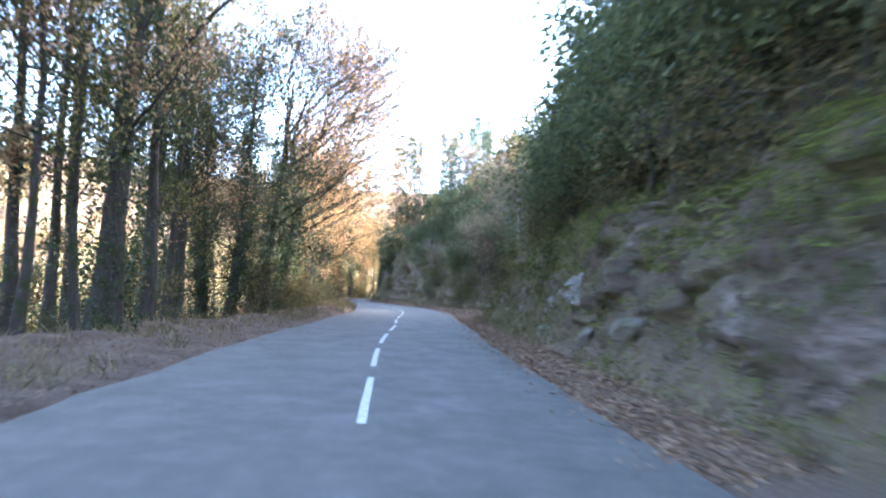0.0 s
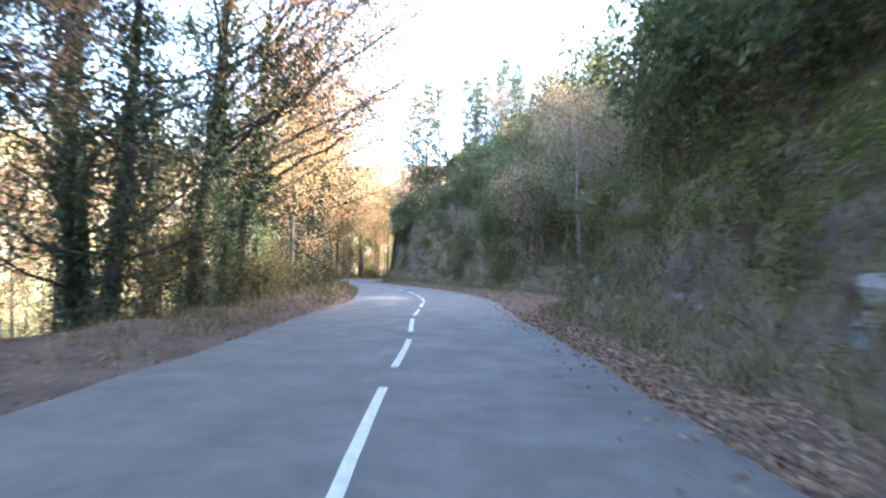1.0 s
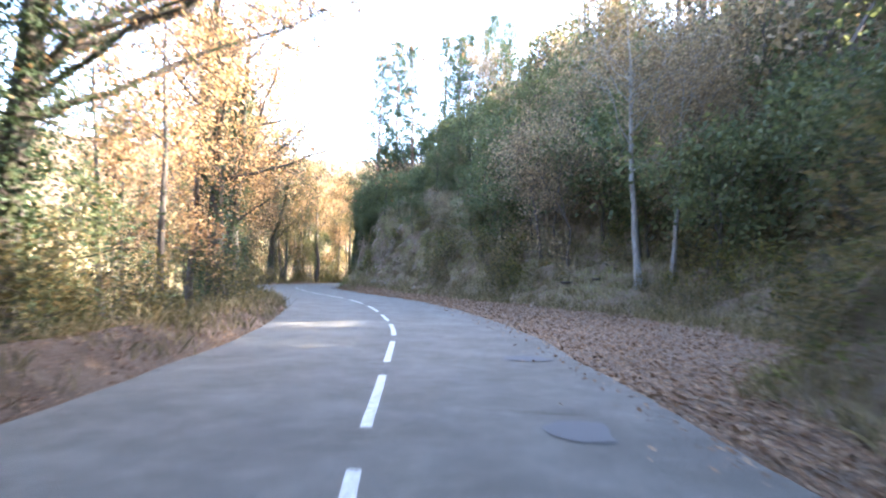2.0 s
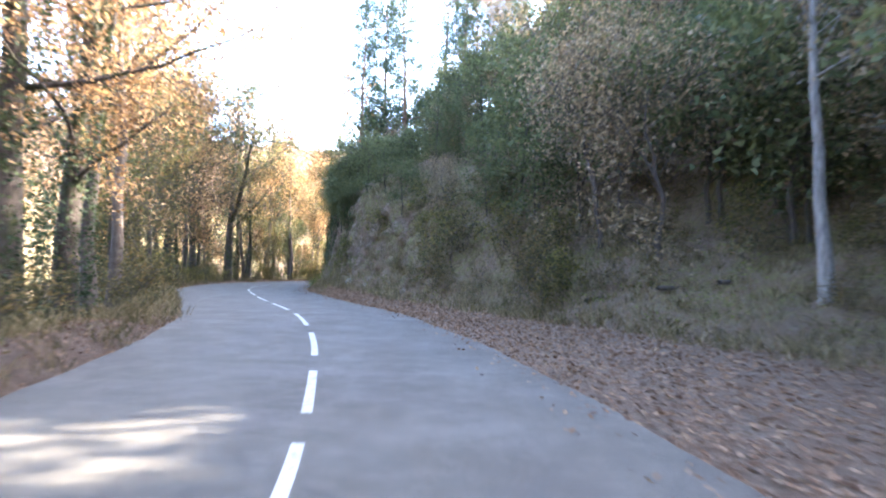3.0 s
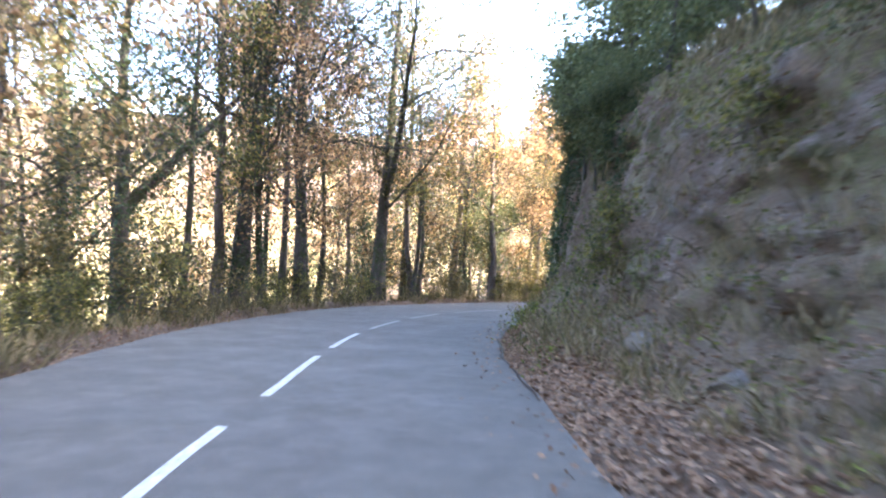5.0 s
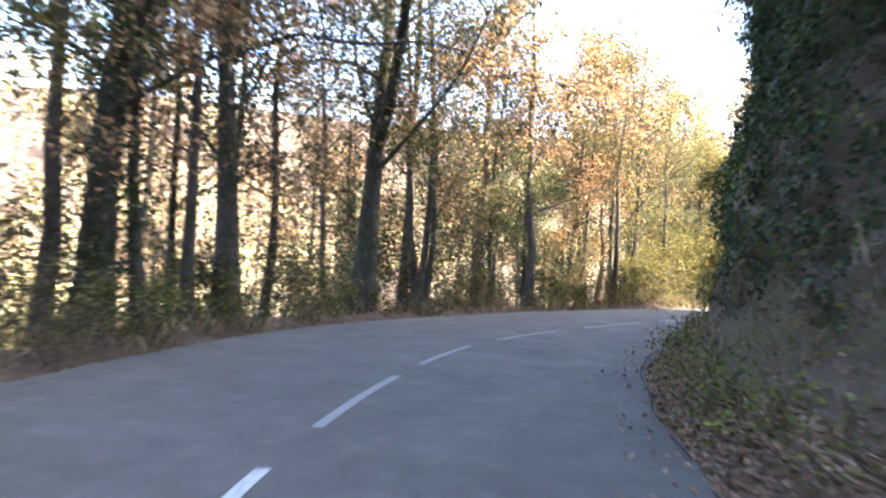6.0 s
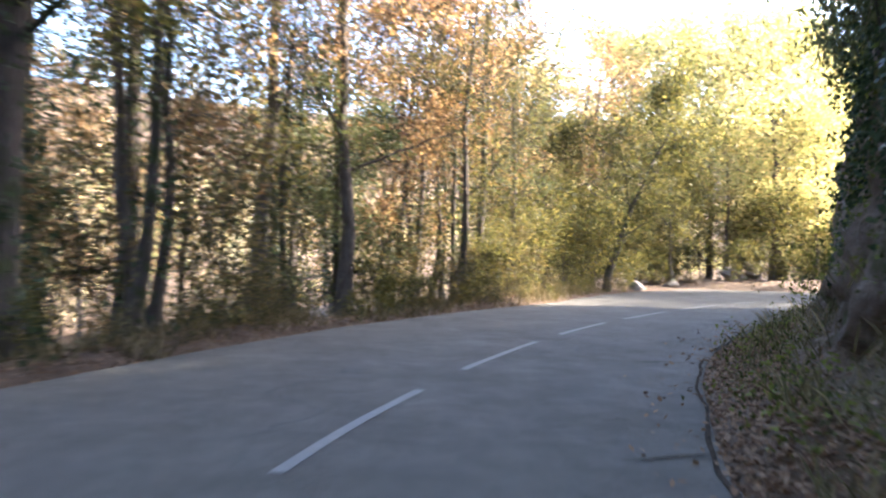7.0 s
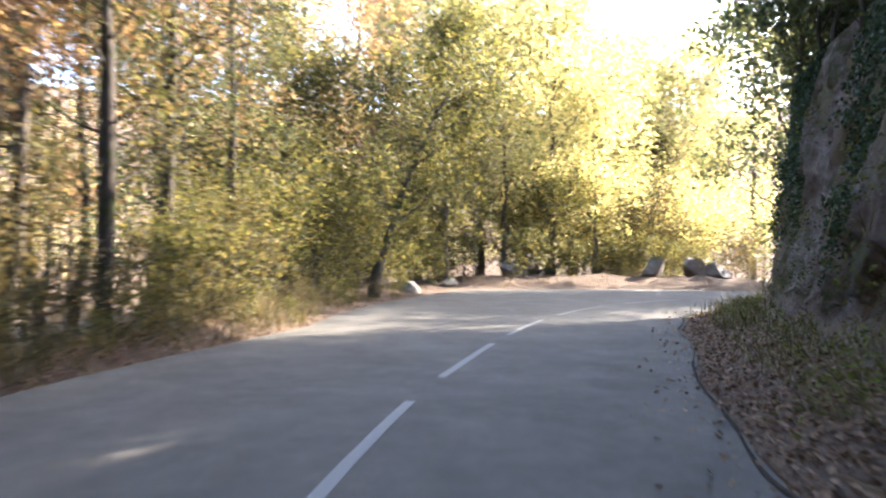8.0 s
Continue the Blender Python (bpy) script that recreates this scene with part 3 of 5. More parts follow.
def make_tree(name, seed, height, radius, bark, leaf, leaves, size, limbs=13, start=0.3, reach=3.2, rise=0.5, lean=(0, 0), subs=5, twigs=3, wob=0.1,
              ivy=0, fork=False, spread=0.22, side=None, lift=0.06, aspect=0.6, label="", crown_name="crown", bushy=False, fine=False):
    """A tree or shrub at the origin: trunk, limbs with their twigs, crown of leaves, and ivy where it climbs."""
    rng = np.random.default_rng(seed)
    root = empty_at(name, 0, 0, 0)
    n = 11
    z = np.linspace(0, 1, n)
    path = np.zeros((n, 3))
    path[:, 2] = z * height
    path[:, :2] = np.outer(z**1.3, lean) + np.cumsum(rng.normal(size=(n, 2)) * (0.5 if height > 6 else 1.0) * wob * height / 12, axis=0) * (z[:, None] > 0.05)
    rad = radius * (1 - 0.86 * z**0.9)
    rad[0] *= 1.45
    rad[1] *= 1.08
    path[0, 2] = -0.35
    stems = [(path, rad)]
    if fork:
        f0 = 3
        arm = wander(rng, path[f0], (rng.normal() * 0.5, rng.normal() * 0.5, 1.0), height * 0.6, 7, 0.12, 0.05)
        stems.append((arm, rad[f0] * 0.8 * np.linspace(1, 0.15, 7)))
    part("trunk", mesh_of("trunk", *tubes(stems, 8), bark, True), root)
    seeds, twigwork = [], []
    az = rng.uniform(0, 6.28)
    for k in range(limbs):
        stem, srad = stems[k % len(stems)] if fork and k % 2 else stems[0]
        rel = start + (0.97 - start) * (k + rng.uniform(0, 0.8)) / limbs
        p = np.array([np.interp(rel, np.linspace(0, 1, len(stem)), stem[:, i]) for i in range(3)])
        r = float(np.interp(rel, np.linspace(0, 1, len(stem)), srad))
        az += 2.4 + rng.uniform(-0.5, 0.5)
        a = az if side is None or rng.uniform() < 0.35 else side + rng.normal() * 0.55
        up = rise * rng.uniform(0.5, 1.4) + 0.5 * rel
        way = np.array([math.cos(a), math.sin(a), up])
        length = reach * (0.45 + 0.75 * math.sin(math.pi * min(1.0, 0.2 + 0.78 * (rel - start) / (1 - start)))) * rng.uniform(0.65, 1.2)
        line = wander(rng, p, way / np.linalg.norm(way), length, 8, 0.2, lift)
        lr = min(r * 0.42, radius * 0.21) * (1 - 0.82 * np.linspace(0, 1, 8))
        pieces = [tubes([(line[::2], lr[::2])], 3) if bushy else tubes([(line, lr)], 5)]
        sub_lines, twig_lines = [], []
        for q in range(subs):
            w = 0.25 + 0.75 * (q + rng.uniform()) / subs
            b = np.array([np.interp(w, np.linspace(0, 1, 8), line[:, i]) for i in range(3)])
            d = (line[-1] - line[0]) / length + rng.normal(size=3) * 0.65
            sl = length * rng.uniform(0.25, 0.5)
            sub = wander(rng, b, d / np.linalg.norm(d), sl, 5, 0.2, 0.03)
            sub_lines.append((sub, np.linspace(max(0.35 * lr[4], 0.013), 0.007, 5)))
            seeds += [sub[2], sub[3], sub[4]]
            for _ in range(twigs):
                tb = sub[rng.integers(1, 5)]
                d2 = (sub[-1] - sub[0]) / sl + rng.normal(size=3) * 0.8
                tw = wander(rng, tb, d2 / np.linalg.norm(d2), sl * rng.uniform(0.35, 0.7), 2, 0.2)
                twig_lines.append((tw, np.array([0.009, 0.005])))
                seeds += [0.5 * (tw[0] + tw[1]), tw[1], tw[1]]
        twigwork.append(tubes([(a[::2], b[::2]) for a, b in sub_lines], 3))
        if twig_lines and not bushy:
            twigwork.append(tubes(twig_lines, 3))
        if bushy:
            twigwork += pieces
        else:
            part("limb", mesh_of("limb", *pieces[0], bark, True), root)
    tagged(part("branchwork", mesh_of("branchwork", *joined(twigwork), bark, True), root), kind="stuff")
    if leaves:
        seeds = np.array(seeds)
        pick = seeds[rng.integers(0, len(seeds), leaves)] + rng.normal(size=(leaves, 3)) * spread
        part(crown_name, mesh_of("crown", *leaf_quads(rng, pick, size, aspect, fine=fine), leaf), root, label)
    if ivy:
        h = rng.uniform(0.02, 0.85, ivy) ** 1.15
        c = np.stack([np.interp(h, z, path[:, i]) for i in range(3)], 1)
        rr = np.interp(h, z, rad) * 1.05 + np.abs(rng.normal(size=ivy)) * 0.16 + 0.25 * value_noise(h * 9, h * 0, seed)
        th = rng.uniform(0, 6.28, ivy)
        c[:, 0] += np.cos(th) * rr
        c[:, 1] += np.sin(th) * rr
        part("ivy", mesh_of("ivy", *leaf_quads(rng, c, 0.08, 0.85, 0.6, fine=True), M_IVY), root, "dark green ivy climbing the trunk")
    return root


def make_pine(name, seed, height, radius, needles, reach=1.9, start=0.35):
    """A pine: straight trunk, whorls of branches and tufts of needles."""
    rng = np.random.default_rng(seed)
    root = empty_at(name, 0, 0, 0)
    z = np.linspace(0, 1, 10)
    path = np.stack([np.cumsum(rng.normal(size=10)) * 0.05, np.cumsum(rng.normal(size=10)) * 0.05, z * height - 0.3], 1)
    part("trunk", mesh_of("trunk", *tubes([(path, radius * (1 - 0.88 * z))], 9), M_BARK_PINE, True), root)
    seeds = []
    for k in range(15):
        rel = start + (0.98 - start) * k / 14
        p = np.array([np.interp(rel, z, path[:, i]) for i in range(3)])
        lines = []
        for j in range(4):
            a = k * 1.1 + j * 1.57 + rng.uniform(-0.4, 0.4)
            ln = reach * (1.1 - 0.85 * (rel - start) / (1 - start)) * rng.uniform(0.6, 1.15)
            b = wander(rng, p, (math.cos(a), math.sin(a), 0.15), ln, 6, 0.08, 0.06)
            lines.append((b, np.linspace(0.03, 0.007, 6)))
            seeds += [b[2], b[3], b[4], b[4], b[5], b[5]]
            for i in range(2, 6):
                seeds.append(b[i] + rng.normal(size=3) * 0.2)
        part("limb", mesh_of("limb", *tubes(lines, 3), M_BARK_PINE, True), root)
    seeds = np.array(seeds)
    pick = seeds[rng.integers(0, len(seeds), needles)] + rng.normal(size=(needles, 3)) * 0.14
    part("crown", mesh_of("crown", *leaf_quads(rng, pick, 0.28, 0.13, 0.0), M_NEEDLE), root, "blue-green tufts of pine needles")
    return root


PLANTED = {}


def plant(kind, x, y, scale=1.0, turn=0.0, z=None, tilt=0.0):
    """Sets one more plant of a kind; the first of a kind is the model itself."""
    maker, label, category, group = KINDS[kind]
    z = ground_z(x, y) if z is None else z
    m = pose(x, y, z - 0.05, tilt, 0, turn) @ Matrix.Scale(scale, 4)
    if kind not in PLANTED:
        ob = maker()
        ob.matrix_world = m
        PLANTED[kind] = (ob, scale)
        return tagged(ob, label, category, group)
    ob, first = PLANTED[kind]
    return copy_thing(ob, pose(x, y, z - 0.05, tilt, 0, turn) @ Matrix.Scale(scale / first, 4))


KINDS = {
    "shade_oak": (lambda: make_tree("shaded_oak", 103, 9.5, 0.11, M_BARK, M_LEAF_OLIVE, 6500, 0.095, 15, 0.2, 2.7, 0.5, (0.6, 0.3), 6, 5, 0.16, 0, False, label="olive-brown leaves"),
                  "slim dark oak with olive-brown leaves in the shade", "tree", "trees below the road"),
    "bramble": (lambda: make_tree("bramble", 97, 0.9, 0.02, M_BARK, M_LEAF_OLIVE, 800, 0.085, 12, 0.03, 1.0, 0.45, (0.1, 0.1), 4, 2, 0.3, 0, bushy=True, spread=0.13, label="small olive-brown leaves", crown_name="foliage"),
                "low olive-brown bramble under the roadside trees", "bramble", "brambles at the roadside"),
    "ivied_tree": (lambda: make_tree("ivied_tree", 13, 10.5, 0.2, M_BARK, M_IVY, 13000, 0.1, 24, 0.12, 3.3, 0.3, (0.4, 0.3), 7, 4, 0.12, 4800, spread=0.3, lift=0.02, label="dark hanging ivy and evergreen leaves"),
                   "dark tree overgrown with thick hanging ivy", "tree", "trees below the road"),
    "dark_tree": (lambda: make_tree("dark_trunked_tree", 17, 14.0, 0.17, M_BARK, M_LEAF_DARK, 4200, 0.1, 16, 0.3, 2.4, 0.35, (0.3, -0.3), 6, 4, 0.07, 500, label="thin dark olive leaves"),
                  "tall straight dark-trunked tree with thin olive leaves", "tree", "trees below the road"),
    "ivy_oak": (lambda: make_tree("ivy_clad_oak", 11, 13.5, 0.34, M_BARK, M_LEAF_BROWN, 12000, 0.105, 17, 0.28, 4.8, 0.55, (0.5, 0.3), 7, 4, 0.1, 5800, label="sparse russet oak leaves"),
                "tall dark oak with ivied trunk and few russet leaves", "tree", "trees below the road"),
    "reach_oak": (lambda: make_tree("spreading_oak", 23, 12.0, 0.36, M_BARK, M_LEAF_BROWN, 22000, 0.085, 24, 0.34, 7.6, 0.6, (0.8, 0.4), 12, 8, 0.12, 8000, side=0.35, lift=0.02, label="sparse russet oak leaves"),
                  "old ivy-clad oak with long limbs reaching over the road", "tree", "trees below the road"),
    "wide_oak": (lambda: make_tree("wide_crowned_oak", 31, 12.5, 0.27, M_BARK, M_LEAF_DARK, 8000, 0.11, 18, 0.26, 5.0, 0.55, (0.2, 0.1), 7, 4, 0.1, 1500, True, label="thin dark olive leaves"),
                 "dark forked oak with a wide thinning crown", "tree", "trees below the road"),
    "autumn_oak": (lambda: make_tree("autumn_oak", 41, 12.0, 0.19, M_BARK_GREY, M_LEAF_BROWN, 6200, 0.115, 13, 0.3, 3.2, 0.6, (0.4, -0.3), 6, 3, 0.14, 0, False, label="orange-brown autumn leaves"),
                   "slender oak with orange-brown autumn leaves", "tree", "trees below the road"),
    "autumn_thin": (lambda: make_tree("young_autumn_oak", 43, 11.0, 0.12, M_BARK_GREY, M_LEAF_BROWN, 6000, 0.115, 12, 0.28, 2.2, 0.7, (-0.5, 0.4), 5, 3, 0.16, 0, label="orange-brown autumn leaves"),
                    "thin young oak with orange-brown leaves", "tree", "trees below the road"),
    "bare_thin": (lambda: make_tree("thin_bare_tree", 47, 12.0, 0.10, M_BARK, M_LEAF_GREEN, 5500, 0.1, 13, 0.22, 2.0, 0.8, (0.4, 0.5), 5, 3, 0.15, 700, label="few olive leaves"),
                  "thin dark tree, nearly bare, with a few olive leaves", "tree", "trees below the road"),
    "holm_oak": (lambda: make_tree("holm_oak", 53, 8.5, 0.16, M_BARK, M_LEAF_DARK, 4800, 0.175, 13, 0.16, 2.9, 0.55, (0.3, 0.2), 5, 2, 0.14, 700, spread=0.3, label="dense dark evergreen leaves"),
                 "dense dark green evergreen oak", "tree", "trees below the road"),
    "green_tree": (lambda: make_tree("green_leafed_tree", 59, 8.5, 0.14, M_BARK_GREY, M_LEAF_GREEN, 14000, 0.13, 18, 0.16, 3.0, 0.55, (-0.3, 0.3), 7, 4, 0.16, 0, spread=0.28, label="yellowish green leaves"),
                   "bushy tree with yellowish green leaves", "tree", "trees round the bend"),
    "yellow_tree": (lambda: make_tree("yellow_leafed_tree", 61, 10.5, 0.16, M_BARK_GREY, M_LEAF_YELLOW, 8200, 0.17, 15, 0.2, 3.4, 0.55, (0.3, -0.3), 7, 4, 0.14, 0, spread=0.3, label="bright yellow autumn leaves"),
                    "tree with bright yellow autumn leaves in the sun", "tree", "trees round the bend"),
    "leaning_tree": (lambda: make_tree("leaning_tree", 67, 7.5, 0.17, M_BARK, M_LEAF_GREEN, 16000, 0.125, 17, 0.25, 3.1, 0.5, (3.2, 0.6), 7, 4, 0.1, 0, spread=0.3, label="sunlit green leaves"),
                     "leaning tree with a full green crown", "tree", "trees round the bend"),
    "shrub": (lambda: make_tree("evergreen_shrub", 71, 4.2, 0.07, M_BARK, M_LEAF_DARK, 2300, 0.185, 13, 0.04, 2.0, 0.7, (0.2, 0.1), 4, 3, 0.2, 0, True, bushy=True, spread=0.26, label="dense dark leaves", crown_name="foliage"),
              "dense dark evergreen shrub on the bank", "shrub", "shrubs on the bank"),
    "cliff_shrub": (lambda: make_tree("cliff_shrub", 72, 2.6, 0.05, M_BARK, M_LEAF_DARK, 3200, 0.105, 13, 0.04, 1.4, 0.6, (0.2, 0.1), 4, 4, 0.2, 0, True, bushy=True, spread=0.17, label="dense dark leaves", crown_name="foliage"),
                    "dark evergreen shrub hanging over the rock face", "shrub", "shrubs over the rock face"),
    "brown_shrub": (lambda: make_tree("oak_scrub", 73, 4.8, 0.07, M_BARK_GREY, M_LEAF_WITHERED, 4400, 0.11, 16, 0.08, 2.2, 0.6, (-0.5, 0.2), 6, 4, 0.2, 0, True, bushy=True, spread=0.24, label="withered brown leaves", crown_name="foliage"),
                    "scrub oak with withered brown leaves on the bank", "shrub", "shrubs on the bank"),
    "low_bush": (lambda: make_tree("low_bush", 79, 1.3, 0.025, M_BARK, M_LEAF_GREEN, 800, 0.1, 9, 0.05, 0.8, 0.8, (0.1, 0.1), 4, 3, 0.25, 0, bushy=True, spread=0.14, label="small olive leaves", crown_name="foliage"),
                 "low olive-green bush at the roadside", "bush", "bushes at the roadside"),
    "thicket": (lambda: make_tree("thicket", 107, 2.6, 0.03, M_BARK, M_LEAF_OLIVE, 2400, 0.095, 15, 0.05, 1.5, 0.7, (0.2, 0.1), 4, 4, 0.25, 0, True, bushy=True, spread=0.2, label="small olive-brown leaves", crown_name="foliage"),
                "tangled olive-brown thicket on the slope below the road", "bush", "bushes below the road"),
    "green_bush": (lambda: make_tree("green_bush", 109, 2.8, 0.035, M_BARK_GREY, M_LEAF_GREEN, 3000, 0.1, 15, 0.05, 1.6, 0.7, (0.1, 0.2), 4, 4, 0.25, 0, True, bushy=True, spread=0.2, label="yellowish green leaves", crown_name="foliage"),
                   "bushy yellowish green shrub outside the bend", "bush", "bushes outside the bend"),
    "yellow_bush": (lambda: make_tree("yellow_bush", 113, 3.2, 0.035, M_BARK_GREY, M_LEAF_YELLOW, 2600, 0.12, 14, 0.05, 1.8, 0.7, (0.2, -0.1), 4, 4, 0.25, 0, True, bushy=True, spread=0.24, label="pale yellow leaves", crown_name="foliage"),
                    "sunlit shrub with pale yellow leaves outside the bend", "bush", "bushes outside the bend"),
    "bank_bush": (lambda: make_tree("bank_bush", 127, 1.1, 0.02, M_BARK, M_LEAF_OLIVE, 1000, 0.075, 12, 0.04, 0.9, 0.6, (0.1, 0.1), 4, 3, 0.28, 0, bushy=True, spread=0.13, label="small olive-brown leaves", crown_name="foliage"),
                  "low olive-brown scrub growing on the bank", "bush", "bushes on the bank"),
    "pale_tree": (lambda: make_tree("pale_barked_tree", 83, 9.5, 0.13, M_BARK_PALE, M_LEAF_WITHERED, 6000, 0.11, 13, 0.42, 3.0, 0.3, (-0.5, -0.2), 6, 4, 0.1, 0, label="withered brown leaves"),
                  "pale-barked tree with withered brown leaves on the bank", "tree", "trees on the bank"),
    "pine": (lambda: make_pine("pine", 89, 13.0, 0.16, 8000, 2.0, 0.3), "tall pine with blue-green needles on the hill", "pine", "pines on the hill"),
}

# Trees along the valley side: kind, place, size, turn
for kind, x, y, size, turn in [
    ("ivy_oak", -8.7, 15.8, 1.0, 0), ("bare_thin", -8.3, 14.2, 1.0, 40), ("bare_thin", -8.6, 12.6, 1.05, 130), ("autumn_thin", -8.9, 11.6, 1.1, 80), ("bare_thin", -10.0, 20.5, 0.95, 220),
    ("bare_thin", -9.6, 18.0, 1.0, 15), ("ivy_oak", -11.0, 22.6, 0.85, 75), ("bare_thin", -11.3, 25.0, 0.95, 95), ("bare_thin", -8.9, 10.2, 1.0, 190), ("ivied_tree", -9.7, 26.5, 1.1, 30), ("ivied_tree", -11.0, 28.0, 1.1, 250), ("dark_tree", -10.6, 23.9, 0.9, 200), ("ivied_tree", -10.4, 34.6, 0.8, 110), ("dark_tree", -9.0, 18.7, 1.1, 0), ("dark_tree", -10.1, 23.1, 0.8, 60), ("dark_tree", -9.9, 21.8, 0.9, 150), ("dark_tree", -10.6, 16.9, 0.9, 250), ("dark_tree", -11.8, 19.6, 1.0, 310), ("dark_tree", -9.3, 13.4, 0.9, 20), ("bare_thin", -13.2, 55.6, 0.85, 40), ("dark_tree", -14.6, 58.3, 0.9, 10), ("ivied_tree", -19.6, 67.0, 0.9, 200), ("wide_oak", -18.4, 74.0, 0.85, 220), ("autumn_thin", -19.8, 80.0, 0.9, 10), ("ivied_tree", -20.8, 83.2, 0.8, 140), ("dark_tree", -18.6, 82.2, 1.0, 200), ("ivied_tree", -18.52, 88.47, 0.8, 60), ("dark_tree", -16.74, 89.37, 0.9, 320), ("reach_oak", -9.6, 31.0, 0.92, -18), ("ivy_oak", -11.6, 29.0, 0.9, 200), ("reach_oak", -10.0, 35.2, 1.0, 0), ("bare_thin", -10.4, 32.2, 0.8, 10), ("bare_thin", -10.8, 30.6, 0.75, 300),
    ("holm_oak", -11.4, 39.6, 0.55, 120), ("ivy_oak", -10.4, 46.0, 0.92, 120), ("ivy_oak", -10.9, 48.3, 0.8, 25), ("autumn_oak", -11.6, 50.8, 1.0, 60), ("autumn_oak", -12.4, 53.2, 0.95, 200),
    ("autumn_oak", -15.6, 60.2, 1.0, 310), ("bare_thin", -17.2, 62.6, 1.0, 70), ("wide_oak", -19.8, 68.4, 0.9, 150), ("bare_thin", -18.9, 69.4, 1.0, 260),
    ("ivy_oak", -18.9, 71.6, 0.85, 60), ("bare_thin", -18.4, 72.2, 1.1, 20), ("autumn_oak", -19.4, 71.2, 0.9, 250), ("bare_thin", -20.2, 74.6, 1.0, 110), ("autumn_thin", -19.4, 75.3, 1.0, 330),
    ("wide_oak", -17.9, 78.2, 1.0, 40), ("bare_thin", -17.4, 80.0, 1.0, 180), ("autumn_thin", -17.6, 80.6, 0.95, 20), ("autumn_oak", -17.22, 84.77, 1.0, 100), ("bare_thin", -16.73, 85.15, 0.9, 0),
    ("holm_oak", -16.05, 85.79, 0.55, 70), ("autumn_oak", -15.73, 85.15, 0.85, 280), ("autumn_thin", -15.68, 90.9, 1.0, 200), ("autumn_thin", -15.01, 92.18, 0.9, 50), ("bare_thin", -14.69, 94.99, 0.9, 140),
    ("bare_thin", -13.88, 90.9, 0.85, 60), ("autumn_thin", -14.96, 90.13, 0.9, 170), ("dark_tree", -12.17, 94.22, 0.7, 20), ("holm_oak", -14.0, 97.6, 0.8, 300), ("autumn_thin", -12.9, 95.6, 0.8, 80), ("green_tree", -10.6, 99.7, 0.8, 110), ("autumn_oak", -11.9, 102.3, 0.95, 70), ("autumn_thin", -9.5, 103.1, 1.0, 200), ("dark_tree", -13.22, 92.43, 0.8, 60), ("leaning_tree", -8.3, 99.7, 1.0, 10),
    ("yellow_tree", -3.3, 110.1, 1.25, 30), ("yellow_tree", 2.5, 111, 1.35, 130), ("yellow_tree", 10.2, 118.5, 1.2, 40), ("yellow_tree", 15.7, 121, 1.3, 160), ("yellow_tree", 4.7, 115.5, 1.5, 280), ("yellow_tree", -2.9, 116, 1.5, 340), ("yellow_tree", -0.1, 110.1, 0.9, 220), ("yellow_tree", 4.3, 109.6, 0.85, 190), ("yellow_tree", 9.5, 119.0, 1.0, 75), ("green_tree", 8.8, 115.5, 0.75, 260), ("yellow_tree", 12.0, 122.0, 1.6, 20), ("yellow_tree", 15.8, 122.5, 1.6, 200), ("yellow_tree", 19.4, 124.0, 1.7, 100), ("yellow_tree", 9.0, 125.5, 1.8, 330), ("yellow_tree", 22.5, 121.0, 1.7, 60), ("green_tree", 12.2, 119, 1.2, 50),
    ("yellow_tree", 8.7, 120.5, 1.4, 300), ("yellow_tree", 6.6, 116.5, 1.2, 210), ("yellow_tree", -6.3, 112, 1.3, 80), ("yellow_tree", 0.2, 115, 1.5, 10), ("green_tree", -4.1, 106.3, 0.8, 20), ("autumn_oak", -7.8, 107, 1.0, 40), ("yellow_tree", -11.8, 103.5, 1.0, 250), ("autumn_oak", -13.9, 99, 1.0, 330),
]:
    plant(kind, x, y, size, turn)

# Slim oaks standing close to the edge of the road
rng = np.random.default_rng(27)
q = s_near(-8.98, 56.8)
while q < s_near(-8.0, 89.7):
    w = float(half_left(q) + shoulder(q) * rng.uniform(0.8, 1.1)) + float(rng.uniform(0.2, 3.2))
    x, y, _z = on_line(np.array(q), np.array(-w))
    plant("shade_oak", float(x), float(y), float(rng.uniform(0.65, 1.1)), float(rng.uniform(0, 360)))
    q += float(rng.uniform(2.0, 4.2))

# Dense evergreens outside the hairpin; the unseen ones are added to shade the road
for x, y, size in [(9.6, 103.0, 1.4), (12.0, 101.6, 1.5), (13.6, 103.6, 1.5), (14.7, 99.8, 1.5), (16.9, 102.2, 1.5), (19.2, 99, 1.5), (20.2, 103.5, 1.5)]:
    plant("holm_oak", x, y, size, x * 57)

# More trees down the slope behind them
rng = np.random.default_rng(5)
spots = []
while len(spots) < 46:
    s = rng.uniform(26, 166)
    d = 1.6 + 24 * rng.uniform() ** 1.4
    w = float(half_left(s) + shoulder(s)) + d
    x, y, _ = on_line(np.array(s), np.array(-w))
    if y < 4 or x > -4 or any((x - a) ** 2 + (y - b) ** 2 < 2.6 for a, b in spots):
        continue
    spots.append((x, y))
    kind = rng.choice(["autumn_oak", "autumn_thin", "bare_thin", "yellow_tree", "green_tree", "holm_oak"], p=[0.28, 0.34, 0.28, 0.1, 0.0, 0.0] if s < 125 else [0.3, 0.3, 0.2, 0.12, 0.06, 0.02])
    plant(str(kind), float(x), float(y), float(rng.uniform(0.7, 1.05)), float(rng.uniform(0, 360)))

